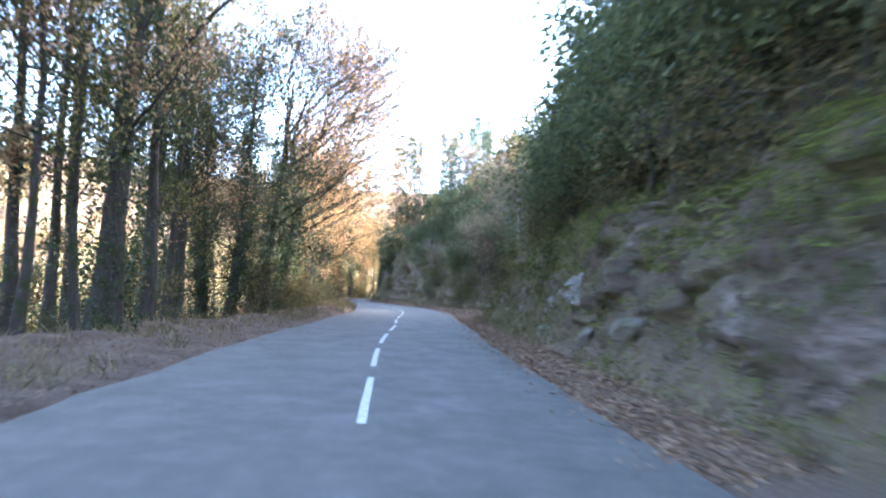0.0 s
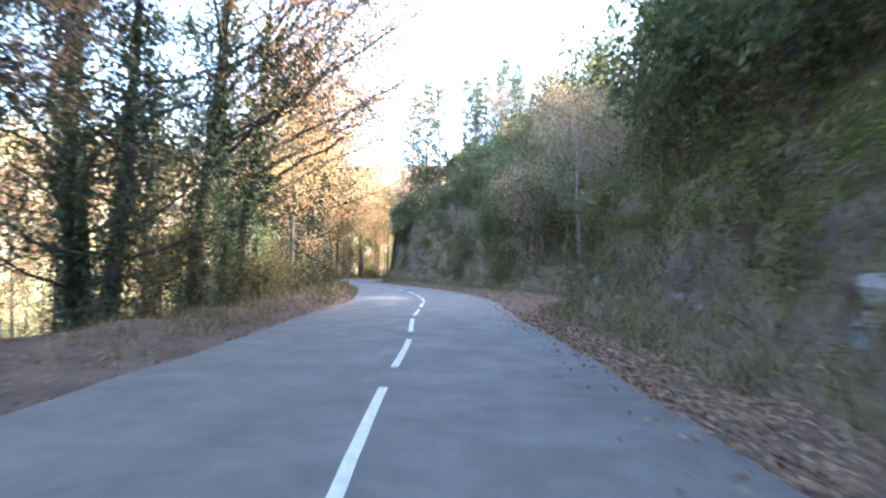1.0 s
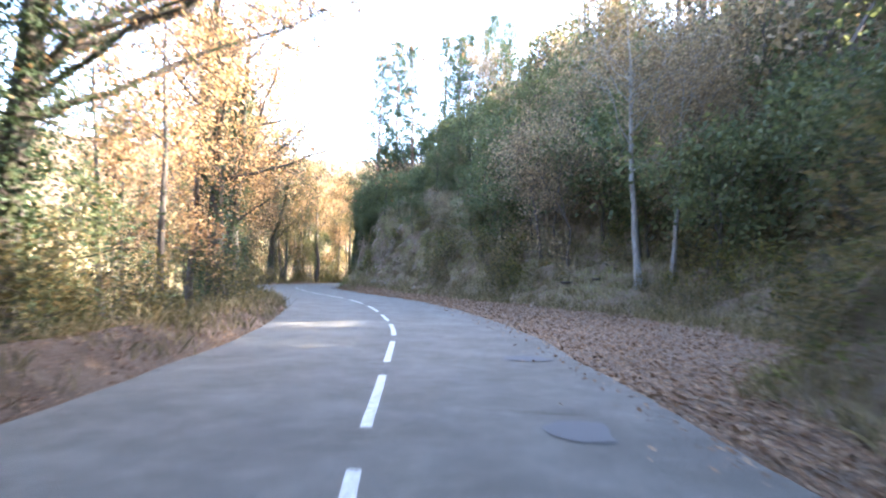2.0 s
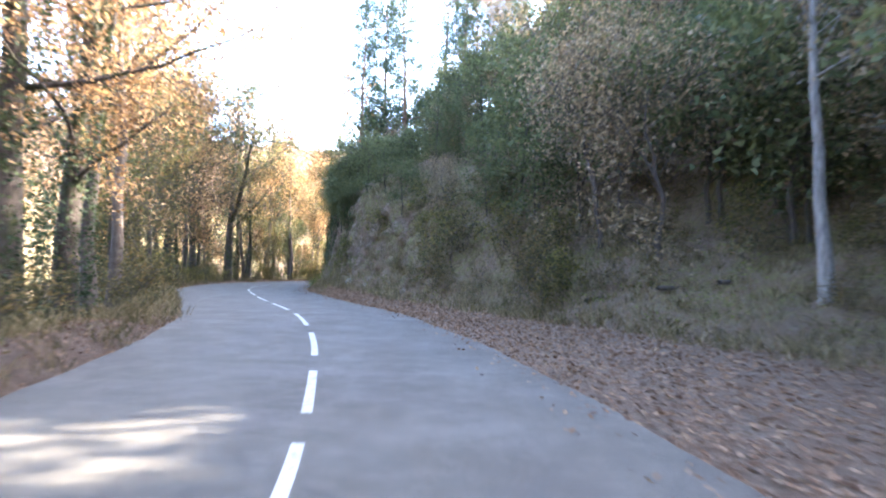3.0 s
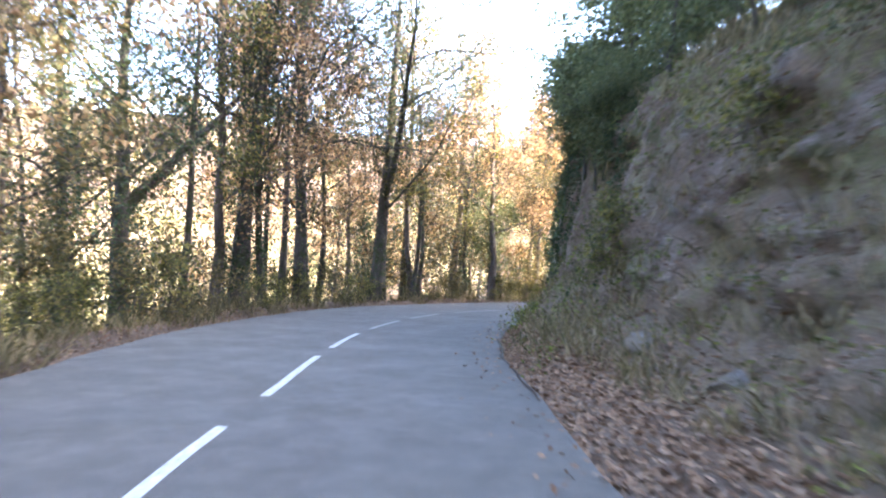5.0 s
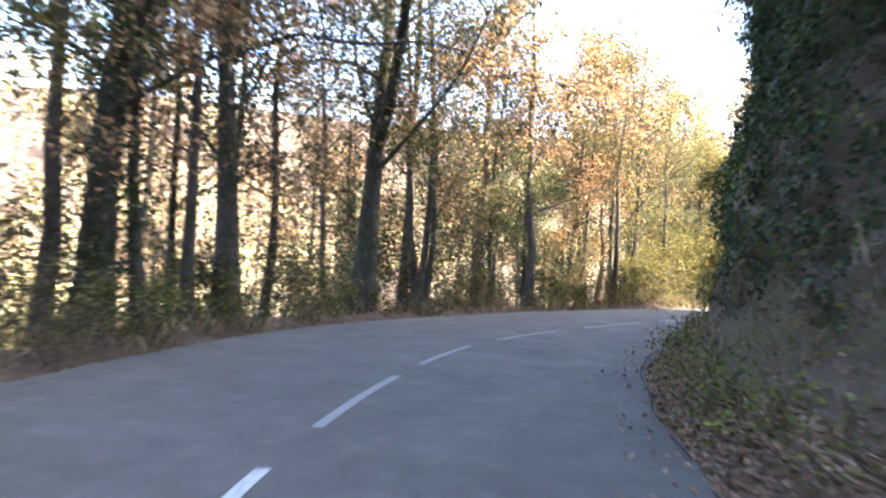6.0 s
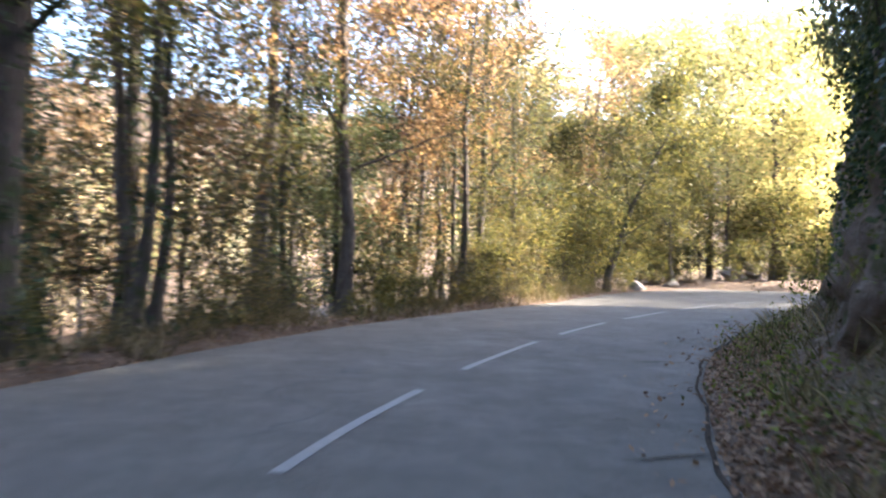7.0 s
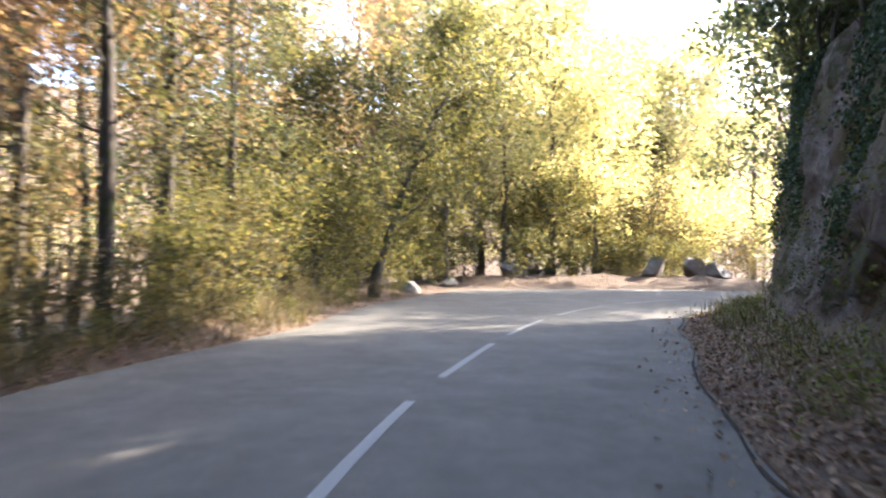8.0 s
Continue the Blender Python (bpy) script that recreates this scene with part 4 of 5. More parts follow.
# Shrubs, pines and trees on the hill
rng = np.random.default_rng(8)
s, late = 72.0, s_near(-12.6, 66.0)
while s < s_near(7.0, 97.5):
    near, cliff = float(foot(s) + face_run(s)), s > late
    low = 0.55 if s_near(-8.2, 54.2) < s < s_near(-14.05, 74.8) else 1.0
    end = s > s_near(-10.6, 84.4)
    if cliff:
        for d in (0.1,):
            p = bank_at(s + float(rng.uniform(-0.5, 0.5)), near + d + 0.5 * end + float(rng.uniform(-0.2, 0.4)))
            plant("cliff_shrub", float(p[0]), float(p[1]), float(rng.uniform(0.7, 1.1)) * (0.75 if end else 1.0), float(rng.uniform(0, 360)), float(p[2]) - 0.15)
    else:
        p = bank_at(s, near + rng.uniform(-0.6, 0.8))
        plant("brown_shrub" if rng.uniform() < 0.2 else "shrub", float(p[0]), float(p[1]), low * float(rng.uniform(0.65, 1.0)), float(rng.uniform(0, 360)), float(p[2]) - 0.1)
    p = bank_at(s + 0.7, near + rng.uniform(1.5, 3.2))
    plant("shrub" if rng.uniform() < 0.75 else "brown_shrub", float(p[0]), float(p[1]), low * float(rng.uniform(0.7, 1.0)), float(rng.uniform(0, 360)), float(p[2]) - 0.1)
    p = bank_at(s + 0.3, near + rng.uniform(5.0, 8.0))
    if rng.uniform() < (0.3 if low == 1.0 else 0.8):
        s += rng.uniform(2.1, 2.9)
        continue
    kind = str(rng.choice(["holm_oak", "pine", "shrub"], p=[0.35, 0.2, 0.45]))
    plant(kind, float(p[0]), float(p[1]), float(rng.uniform(0.55, 0.75)) if kind == "holm_oak" else float(rng.uniform(0.8, 1.05)), float(rng.uniform(0, 360)), float(p[2]) - 0.1)
    s += rng.uniform(2.1, 2.9)
# growth clinging to the face of the cliff
for _ in range(22):
    q = float(rng.uniform(late, s_near(-12.2, 81.7)))
    p = bank_at(q, float(foot(q) + face_run(q) * rng.uniform(0.6, 0.98)))
    plant("cliff_shrub", float(p[0]), float(p[1]), float(rng.uniform(0.3, 0.6)), float(rng.uniform(0, 360)), float(p[2]) - 0.25)
for _ in range(12):
    q = float(rng.uniform(s_near(-13.3, 67.8), s_near(-12.2, 81.7)))
    p = bank_at(q, float(foot(q) + face_run(q) * rng.uniform(0.7, 1.1)))
    plant("shrub", float(p[0]), float(p[1]), float(rng.uniform(0.4, 0.55)), float(rng.uniform(0, 360)), float(p[2]) - 0.3)
# evergreens hanging over the end of the cliff
for s in np.arange(s_near(-12.35, 81.5), s_near(-0.8, 96.8), 1.5):
    p = bank_at(s, float(foot(s) + face_run(s)) + float(rng.uniform(0.0, 0.5)))
    plant("shrub", float(p[0]), float(p[1]), float(rng.uniform(0.75, 1.05)), float(rng.uniform(0, 360)), float(p[2]) - 0.4)
    p = bank_at(s, float(foot(s) + face_run(s)) + float(rng.uniform(2.0, 3.0)))
    plant("holm_oak", float(p[0]), float(p[1]), float(rng.uniform(0.6, 0.8)), float(rng.uniform(0, 360)), float(p[2]) - 0.4)
# scrub on the slope before the cliff
for _ in range(20):
    q = float(rng.uniform(s_near(-7.33, 52.15), late))
    p = bank_at(q, float(foot(q) + face_run(q)) + float(rng.uniform(2.5, 9.0)))
    plant("shrub" if rng.uniform() < 0.65 else "brown_shrub", float(p[0]), float(p[1]), float(rng.uniform(0.4, 0.65)), float(rng.uniform(0, 360)), float(p[2]) - 0.15)
# a second, denser row over the first stretch of the bank
rng = np.random.default_rng(18)
for s in np.arange(34, 74, 1.5):
    near = float(foot(s) + face_run(s))
    for k, (d, kind, size) in enumerate(((0.4, "shrub", 0.8), (2.2, "shrub", 1.15), (4.6, "holm_oak", 1.05))):
        if (s > 70 and d < 1) or (k == 2 and int(s) % 2):
            continue
        p = bank_at(s + float(rng.uniform(-0.6, 0.6)), near + d + float(rng.uniform(-0.4, 0.6)))
        plant(kind, float(p[0]), float(p[1]), size * float(rng.uniform(0.85, 1.15)), float(rng.uniform(0, 360)), float(p[2]) - 0.1)
for s in np.arange(66, 112, 5.0):
    x, y, _z = on_line(np.array(s), np.array(13.0 + float(rng.uniform(0, 9))))
    plant(str(rng.choice(["shrub", "shrub", "brown_shrub"])), float(x), float(y), float(rng.uniform(1.0, 1.4)), float(rng.uniform(0, 360)))
for s in np.arange(60, 140, 7.0):
    x, y, _z = on_line(np.array(s), np.array(17.0 + float(rng.uniform(0, 6))))
    plant(str(rng.choice(["pine", "holm_oak"])), float(x), float(y), float(rng.uniform(0.7, 0.95)), float(rng.uniform(0, 360)))
for x, y, size in [(-3.6, 66.5, 0.55), (-4.6, 64.6, 0.42), (-2.5, 64.0, 0.55), (-1.0, 66.5, 0.55), (0.5, 62.5, 0.6), (1.6, 66.0, 0.6), (-0.5, 69.5, 0.55), (2.6, 60.2, 0.6)]:
    plant("holm_oak", x, y, size, x * 77, bank_z(x, y) - 0.2)
for x, y, size in [(-9.15, 74.2, 0.9), (-8.0, 76.2, 1.0), (-6.7, 74.2, 0.85), (-4.6, 76.0, 0.9), (-2.6, 77.0, 0.85), (-3.4, 72.4, 0.8)]:
    plant("pine", x, y, size, x * 70, bank_z(x, y) - 0.2)
for kind, x, y, size, turn in [("pale_tree", 2.75, 47.0, 0.95, 0), ("pale_tree", 3.5, 46.2, 0.7, 160), ("pale_tree", -2.0, 74.4, 0.9, 80), ("brown_shrub", 1.2, 51.0, 1.0, 30), ("shrub", 2.6, 52.2, 1.0, 80), ("shrub", 0.2, 56.2, 1.0, 200), ("shrub", 3.4, 49.6, 1.1, 140), ("shrub", -1.4, 58.8, 0.75, 15), ("shrub", -0.6, 60.0, 0.9, 115),
                               ("brown_shrub", 4.6, 46.6, 1.1, 250), ("shrub", 4.2, 44.0, 0.9, 70), ("brown_shrub", 0.4, 54.0, 1.1, 310), ("brown_shrub", 5.2, 50.0, 1.3, 10)]:
    plant(kind, x, y, size, turn, bank_z(x, y) - 0.1)

# Undergrowth along the valley side
rng = np.random.default_rng(15)
q = 46.0
while q < s_near(7.0, 97.5):
    w = float(half_left(q) + shoulder(q) * rng.uniform(0.75, 1.1)) + 2.5 * float(rng.uniform()) ** 2
    x, y, _z = on_line(np.array(q), np.array(-w))
    plant("bramble", float(x), float(y), float(rng.uniform(0.5, 1.1)), float(rng.uniform(0, 360)))
    q += float(rng.uniform(0.7, 2.2))
rng = np.random.default_rng(14)
for _ in range(48):
    s = rng.uniform(104, s_near(-4.0, 94.6))
    w = float(half_left(s) + 0.75 * shoulder(s)) + 9 * rng.uniform() ** 1.8
    x, y, _z = on_line(np.array(s), np.array(-w))
    plant("low_bush", float(x), float(y), float(rng.uniform(0.4, 0.9)), float(rng.uniform(0, 360)))
for x, y, size in [(-7.5, 101.7, 1.0), (-6.7, 103.1, 0.9), (-8.9, 102.5, 1.2), (-4.9, 105.4, 0.8), (4.6, 107.9, 0.8), (8, 106.9, 0.9), (2.1, 108.7, 0.7)]:
    plant("low_bush", x, y, size, x * 91)
for k in range(14):
    x, y = -7.0 + 1.15 * k + float(rng.uniform(-0.5, 0.5)), 107.3 + float(rng.uniform(-1.0, 2.2)) - 0.12 * k
    plant("low_bush", x, y, float(rng.uniform(0.6, 1.2)), float(rng.uniform(0, 360)))
for s in np.arange(60, late, 2.2):
    d = float(foot(s) + rng.uniform(0.2, 0.9) * face_run(s))
    p = bank_at(s, d)
    if bare_rock(s) < 0.5 or rng.uniform() < 0.35:
        plant("low_bush", float(p[0]), float(p[1]), float(rng.uniform(0.4, 0.9)), float(rng.uniform(0, 360)), float(p[2]) - 0.05)


# Thickets on the slope just below the road and outside the bend
rng = np.random.default_rng(44)
q = 44.0
while q < s_near(-6.3, 92.1):
    w = float(half_left(q) + shoulder(q)) + float(rng.uniform(0.3, 4.5))
    x, y, _z = on_line(np.array(q), np.array(-w))
    plant("thicket", float(x), float(y), float(rng.uniform(0.5, 1.15)), float(rng.uniform(0, 360)))
    q += float(rng.uniform(0.9, 1.9)) * (4.0 if q < 104 else 1.8 if q < 124 else 1.0)
for _ in range(46):
    x, y = float(rng.uniform(-12, 16)), float(rng.uniform(108.5, 120))
    plant(str(rng.choice(["green_bush", "yellow_bush", "thicket"], p=[0.45, 0.3, 0.25])), x, y, float(rng.uniform(0.8, 1.6)), float(rng.uniform(0, 360)))
for x, y, size in [(-12.6, 93.2, 0.7), (-11.6, 94.6, 0.8), (-10.9, 96.2, 0.75), (-10.2, 97.4, 0.9), (-9.4, 98.9, 0.8), (-8.6, 101.0, 0.9), (-7.6, 103.0, 0.8), (-6.2, 105.4, 0.9), (-13.4, 91.4, 0.6), (-11.9, 97.0, 1.1), (-9.9, 101.0, 1.1)]:
    plant("green_bush", x, y, size, x * 83)
# growth right at the outer edge of the road before the bend
for q in np.arange(s_near(-13.3, 67.8), s_near(-4.0, 94.6), 0.8):
    w = float(half_left(q)) + float(rng.uniform(0.25, 0.8))
    x, y, _z = on_line(np.array(q), np.array(-w))
    plant(str(rng.choice(["bramble", "low_bush"])), float(x), float(y), float(rng.uniform(0.25, 0.5)), float(rng.uniform(0, 360)))
for q in np.arange(38, 71, 0.9):
    p = bank_at(q, float(foot(q) + face_run(q)) + float(rng.uniform(-0.25, 1.4)))
    plant("bank_bush", float(p[0]), float(p[1]), float(rng.uniform(0.8, 1.5)), float(rng.uniform(0, 360)), float(p[2]) - 0.1)
for _ in range(90):
    q = float(rng.uniform(70, late - 7))
    d = float(foot(q) + rng.uniform(0.1, 1.5) * face_run(q))
    p = bank_at(q, d)
    plant("bank_bush", float(p[0]), float(p[1]), float(rng.uniform(0.4, 1.0)), float(rng.uniform(0, 360)), float(p[2]) - 0.06)


# The wooded hillside across the valley
def far_woods(name, seed, count, leaf, label, uphill=False):
    rng = np.random.default_rng(seed)
    leaves, sizes, stems, kept = [], [], [], 0
    while kept < count:
        s = rng.uniform(10, 185)
        w = float(half_left(s) + shoulder(s)) + 17 + 130 * rng.uniform() ** 1.15
        if uphill:
            s, w = rng.uniform(38, 138), -(13 + 38 * rng.uniform() ** 1.3)
        x, y, _z = (float(v) for v in on_line(np.array(s), np.array(-w)))
        if math.hypot(x, y - 50) > 215 or (uphill and lie([x], [y])[1][0] < 12):
            continue
        kept += 1
        z, h = ground_z(x, y), rng.uniform(6, 11) * (0.6 if uphill else 1.0)
        k = 330 if uphill else 640 if w < 58 else 130
        c = rng.normal(size=(k, 3))
        c *= (rng.uniform(0.35, 1.0, (k, 1)) ** 0.5) / np.linalg.norm(c, axis=1)[:, None]
        c *= np.array([h * 0.32, h * 0.32, h * 0.42]) * (1 + 0.35 * rng.normal(size=(1, 3)))
        leaves.append(c + (x, y, z + h * 0.62))
        sizes.append(np.full((k, 1), 0.24 if uphill else 0.2 if w < 58 else 0.52))
        stems.append((np.array([[x, y, z - 0.3], [x + rng.normal() * 0.3, y, z + h * 0.5], [x + rng.normal() * 0.5, y, z + h * 0.95]]), np.array([0.16, 0.1, 0.03])))
    v1, f1 = leaf_quads(rng, np.vstack(leaves), np.vstack(sizes), 0.9)
    px, py = (26, 70) if uphill else (-60, 60)
    root = empty_at(name, px, py, ground_z(px, py))
    for piece, (v, f), mat in (("crowns", (v1, f1), leaf), ("trunks", tubes(stems, 4), M_BARK_GREY)):
        tagged(part(piece, mesh_of(piece, v - np.array(root.location), f, mat), root), kind="stuff")
    return tagged(root, label, "woods", kind="stuff")


far_woods("hill_scrub", 6, 210, M_LEAF_DARK, "dark evergreen scrub covering the steep hill", True)
far_woods("hill_oaks", 7, 150, M_LEAF_WITHERED, "withered brown oak scrub on the steep hill", True)
far_woods("autumn_woods", 3, 850, M_LEAF_PALE, "distant orange-brown autumn woods on the sunny slope")
far_woods("yellow_woods", 4, 620, M_LEAF_YELLOW, "distant yellow-leafed woods on the sunny slope")
far_woods("green_woods", 5, 450, M_LEAF_GREEN, "distant green woods on the sunny slope")

# ---- centre line ----
# the far end of each dash, nearest first; the paint was laid by hand and its spacing strays
ENDS = [(-0.9, 5.0), (-1.45, 9.7), (-2.05, 14.4), (-2.5, 19.3), (-2.83, 24.0), (-3.35, 28.7), (-3.65, 32.5), (-3.95, 36.3), (-4.4, 40.0), (-4.97, 43.3), (-5.93, 47.5), (-7.33, 52.15),
        (-9.07, 56.4), (-10.7, 60.3), (-12.15, 64.3), (-13.2, 67.6), (-13.87, 70.9), (-14.05, 74.1), (-13.4, 77.9), (-12.1, 81.9), (-10.55, 85.4), (-8.65, 88.8), (-6.4, 92.0), (-3.4, 95.1), (0.2, 97.2)]
stations = [s_near(x, y) for x, y in ENDS]
bend = s_near(-13.0, 67.0)
for k, (before, b) in enumerate(zip(stations, stations[1:])):
    a = b - 0.7 * (b - before)
    ss = np.linspace(a, b, 9)
    wob = 0.008 * fbm(ss * 3, ss * 0 + k, 2, 77)
    l, r = on_line(ss, -0.046 + wob), on_line(ss, 0.046 + wob)
    zz = 0.012 * fbm(l[:, 0] * 0.5, l[:, 1] * 0.5, 3, 4) + 0.005
    v = np.concatenate([np.column_stack([l[:, :2], zz]), np.column_stack([r[:, :2], zz])])
    i = np.arange(8)
    part("dash", mesh_of("dash", v, np.stack([i, i + 9, i + 10, i + 1], 1), M_PAINT if a < bend else M_PAINT_FADED), road, "worn white centre-line dash")


# dark repairs in the asphalt
for k, (x, y, lx, ly) in enumerate([(-1.86, 29.93, 0.27, 0.45), (-1.86, 34.29, 0.37, 0.30)]):
    prng = np.random.default_rng(400 + k)
    a = np.arange(18) * 2 * np.pi / 18
    r = prng.uniform(0.75, 1.1, 18)
    v = np.column_stack([x + lx * r * np.cos(a), y + ly * r * np.sin(a), np.full(18, 0.006)])
    v[:, 2] += 0.012 * fbm(v[:, 0] * 0.5, v[:, 1] * 0.5, 3, 4)
    v = np.vstack([v, [[x, y, v[:, 2].mean()]]])
    i = np.arange(18)
    part("patch", mesh_of("patch", v, np.stack([i, (i + 1) % 18, np.full(18, 18)], 1), M_PATCH), road, "dark repaired patch of asphalt")


# the broken right-hand edge of the asphalt, its shadow line painted as dark strips, with cracks running in from it
for k, (s_lo, s_hi) in enumerate([(s_near(-11.2, 61.7), s_near(-13.3, 67.8)), (s_near(-13.5, 68.5), s_near(-14.05, 74.8)), (s_near(-13.95, 75.6), s_near(-12.2, 81.7)), (s_near(-11.9, 82.4), s_near(-8.0, 89.7)), (s_near(-7.6, 90.2), s_near(-0.8, 96.8))]):
    ss = np.arange(s_lo, s_hi, 0.12)
    mid = np.interp(ss, S, edge_r) - 0.035 + 0.09 * fbm(ss * 0.9, ss * 0 + k, 3, 131)
    wide = 0.004 + 0.018 * value_noise(ss * 2.0, ss * 0 + k, 133)
    a, b = on_line(ss, mid - wide), on_line(ss, mid + wide)
    za, zb = (0.012 * fbm(q[:, 0] * 0.5, q[:, 1] * 0.5, 3, 4) + 0.004 for q in (a, b))
    a[:, 2], b[:, 2] = za, zb
    i, n_ = np.arange(len(ss) - 1), len(ss)
    part("crack", mesh_of("crack", np.vstack([a, b]), np.stack([i, i + n_, i + n_ + 1, i + 1], 1), M_CRACK_AND_SHADE), road, "dark strip along the broken asphalt edge, crack and painted shadow line")
for k, (x, y, turn, length) in enumerate([(-11.9, 74.9, 150, 1.0), (-11.6, 76.0, 200, 0.8), (-10.7, 80.2, 185, 0.7), (-2.1, 30.6, 170, 0.9), (-6.3, 49.5, 178, 1.3)]):
    u = np.linspace(0, 1, 12)
    off = 0.1 * fbm(u * 4, u * 0 + k, 3, 141)
    c, sn = math.cos(radians(turn)), math.sin(radians(turn))
    cx, cy = x + length * (u - 0.5) * c - off * sn, y + length * (u - 0.5) * sn + off * c
    w = 0.012 * np.sin(np.pi * np.clip(u, 0.02, 0.98)) + 0.004
    z = 0.012 * fbm(cx * 0.5, cy * 0.5, 3, 4) + 0.004
    v = np.vstack([np.column_stack([cx + w * sn, cy - w * c, z]), np.column_stack([cx - w * sn, cy + w * c, z])])
    i = np.arange(11)
    part("crack", mesh_of("crack", v, np.stack([i, i + 12, i + 13, i + 1], 1), M_CRACK_AND_SHADE), road, "thin dark crack in the asphalt")


# ---- rocks ----
def make_rock(name, seed, size, squash=(1.0, 0.8, 0.7)):
    """A broken limestone block with flat faces and worn edges."""
    rng = np.random.default_rng(seed)
    bm = bmesh.new()
    bmesh.ops.create_icosphere(bm, subdivisions=3, radius=1.0)
    planes = rng.normal(size=(9, 3))
    planes /= np.linalg.norm(planes, axis=1)[:, None]
    cut = rng.uniform(0.3, 0.6, 9)
    for v in bm.verts:
        p = np.array(v.co)
        for n, c in zip(planes, cut):
            over = p @ n - c
            if over > 0:
                p = p - n * over * 0.97
        k = 1 + 0.09 * noise.noise(Vector(p * 2.2 + seed)) + 0.07 * noise.noise(Vector(p * 6.5 + seed))
        v.co = Vector(p * k * np.array(squash) * size)
    me = bpy.data.meshes.new(name)
    bm.to_mesh(me)
    bm.free()
    me.materials.append(M_ROCK_PALE)
    for f in me.polygons:
        f.use_smooth = False
    return new(name, me)


rng = np.random.default_rng(21)
for k, (x, y, z, size) in enumerate([(2.25, 18.8, 1.0, 0.4), (2.15, 18.5, 1.25, 0.28), (2.1, 18.6, 0.75, 0.26), (2.2, 15.4, 1.2, 0.3), (2.3, 15.7, 1.4, 0.5), (2.4, 16.2, 1.6, 0.45),                                      (2.2, 16.3, 1.15, 0.3), (2.0, 17.2, 0.35, 0.3), (2.05, 13.8, 0.4, 0.4), (2.1, 14.5, 0.8, 0.3), (2.3, 11.6, 0.8, 0.45), (2.1, 23.6, 0.8, 0.35), (1.95, 26.8, 0.6, 0.3), (2.15, 29.0, 1.1, 0.32)]):
    row = BANK[int(np.argmin(np.abs(BANK[:, 20, 1] - y) + 50 * (BANK[:, 20, 1] > 40)))]
    p = row[int(np.argmin(np.abs(row[:40, 2] - z)))]
    ob = make_rock("rock", 100 + k, size, (0.95, 1.0, 0.8))
    ob.matrix_world = pose(float(p[0]) + 0.02 * size, float(p[1]), float(p[2]), *(float(a) for a in rng.uniform(-40, 40, 3)))
    tagged(ob, "pale grey limestone rock jutting from the mossy bank", "rock", "rocks in the bank")
for k, (x, y, d, size) in enumerate([(-9.0, 56.5, 1.5, 0.24), (-10.7, 60.4, 1.2, 0.28), (-11.5, 62.4, 1.1, 0.3)]):
    p = bank_at(s_near(x, y), d)
    ob = make_rock("rock", 120 + k, size, (1.0, 0.75, 0.85))
    ob.matrix_world = pose(float(p[0]), float(p[1]), float(p[2]), *(float(a) for a in rng.uniform(-40, 40, 3)))
    tagged(ob, "grey rock half sunk in the grassy bank", "rock", "rocks in the bank")
for k, (x, y, size) in enumerate([(-0.5, 108.1, 0.9), (0.6, 108.7, 0.6), (5.1, 106.1, 1.0), (7.1, 105.9, 0.9), (-4.5, 104.8, 0.5), (-6.7, 102.1, 0.45), (7.3, 104.7, 0.7)]):
    ob = make_rock("roadside_rock", 140 + k, size)
    ob.matrix_world = pose(x, y, ground_z(x, y) + size * 0.3, *(float(a) for a in rng.uniform(-25, 25, 3)))
    tagged(ob, "sunlit pale rock beside the bend of the road", "rock", "rocks beside the bend")

# ---- small growth and fallen leaves ----


def surface_points(rng, count, s_lo, s_hi, d_of):
    """Places on the bank, with the bank's own height."""
    s = rng.uniform(s_lo, s_hi, count)
    d = d_of(s)
    i = np.clip(np.round((s - bs[0]) / 0.17).astype(int), 0, nb - 1)
    j = np.clip((BD[i] < d[:, None]).sum(1), 1, nd - 1)
    lo_d, hi_d = BD[i, j - 1], BD[i, j]
    w = np.clip((d - lo_d) / (hi_d - lo_d), 0, 1)[:, None]
    p = BANK[i, j - 1] * (1 - w) + BANK[i, j] * w
    shift = rng.normal(size=count)[:, None] * 0.07
    p = p + shift * (BANK[np.clip(i + 1, 0, nb - 1), j] - BANK[i, j]) / 0.17
    return p


def flat_leaves(rng, pts, size, tilt=0.45):
    n = len(pts)
    nrm = np.stack([rng.normal(size=n) * tilt, rng.normal(size=n) * tilt, np.ones(n)], 1)
    u = np.cross(nrm, rng.normal(size=(n, 3)))
    u /= np.linalg.norm(u, axis=1)[:, None]
    v = np.cross(nrm, u)
    v /= np.linalg.norm(v, axis=1)[:, None]
    L = size * rng.uniform(0.6, 1.3, (n, 1))
    W = L * 0.32
    V = np.stack([pts - u * L / 2, pts + v * W, pts + u * L / 2, pts - v * W], 1)
    V[:, :, 2] += 0.015
    return V.reshape(-1, 3), np.arange(4 * n).reshape(n, 4)


rng = np.random.default_rng(31)
cliff_from = s_near(-12.7, 66.0)
bank_leaves = surface_points(rng, 56000, 45, cliff_from, lambda s: np.abs(rng.normal(size=len(s))) * (0.6 * foot(s) + 1.6))
foot_leaves = surface_points(rng, 16000, cliff_from - 6, s_near(-0.8, 96.8), lambda s: foot(s) * rng.uniform(0.05, 1.0, len(s)) + 0.25 * face_run(s) * rng.uniform(0, 1, len(s)) ** 2)
edge_leaves = surface_points(rng, 34000, 45, 150, lambda s: rng.uniform(-0.1, 0.95, len(s)) * foot(s))
ls = rng.uniform(42, 150, 26000)
lo_ = half_left(ls) + shoulder(ls) * rng.uniform(0.02, 1.6, len(ls))
lp = on_line(ls, -lo_)
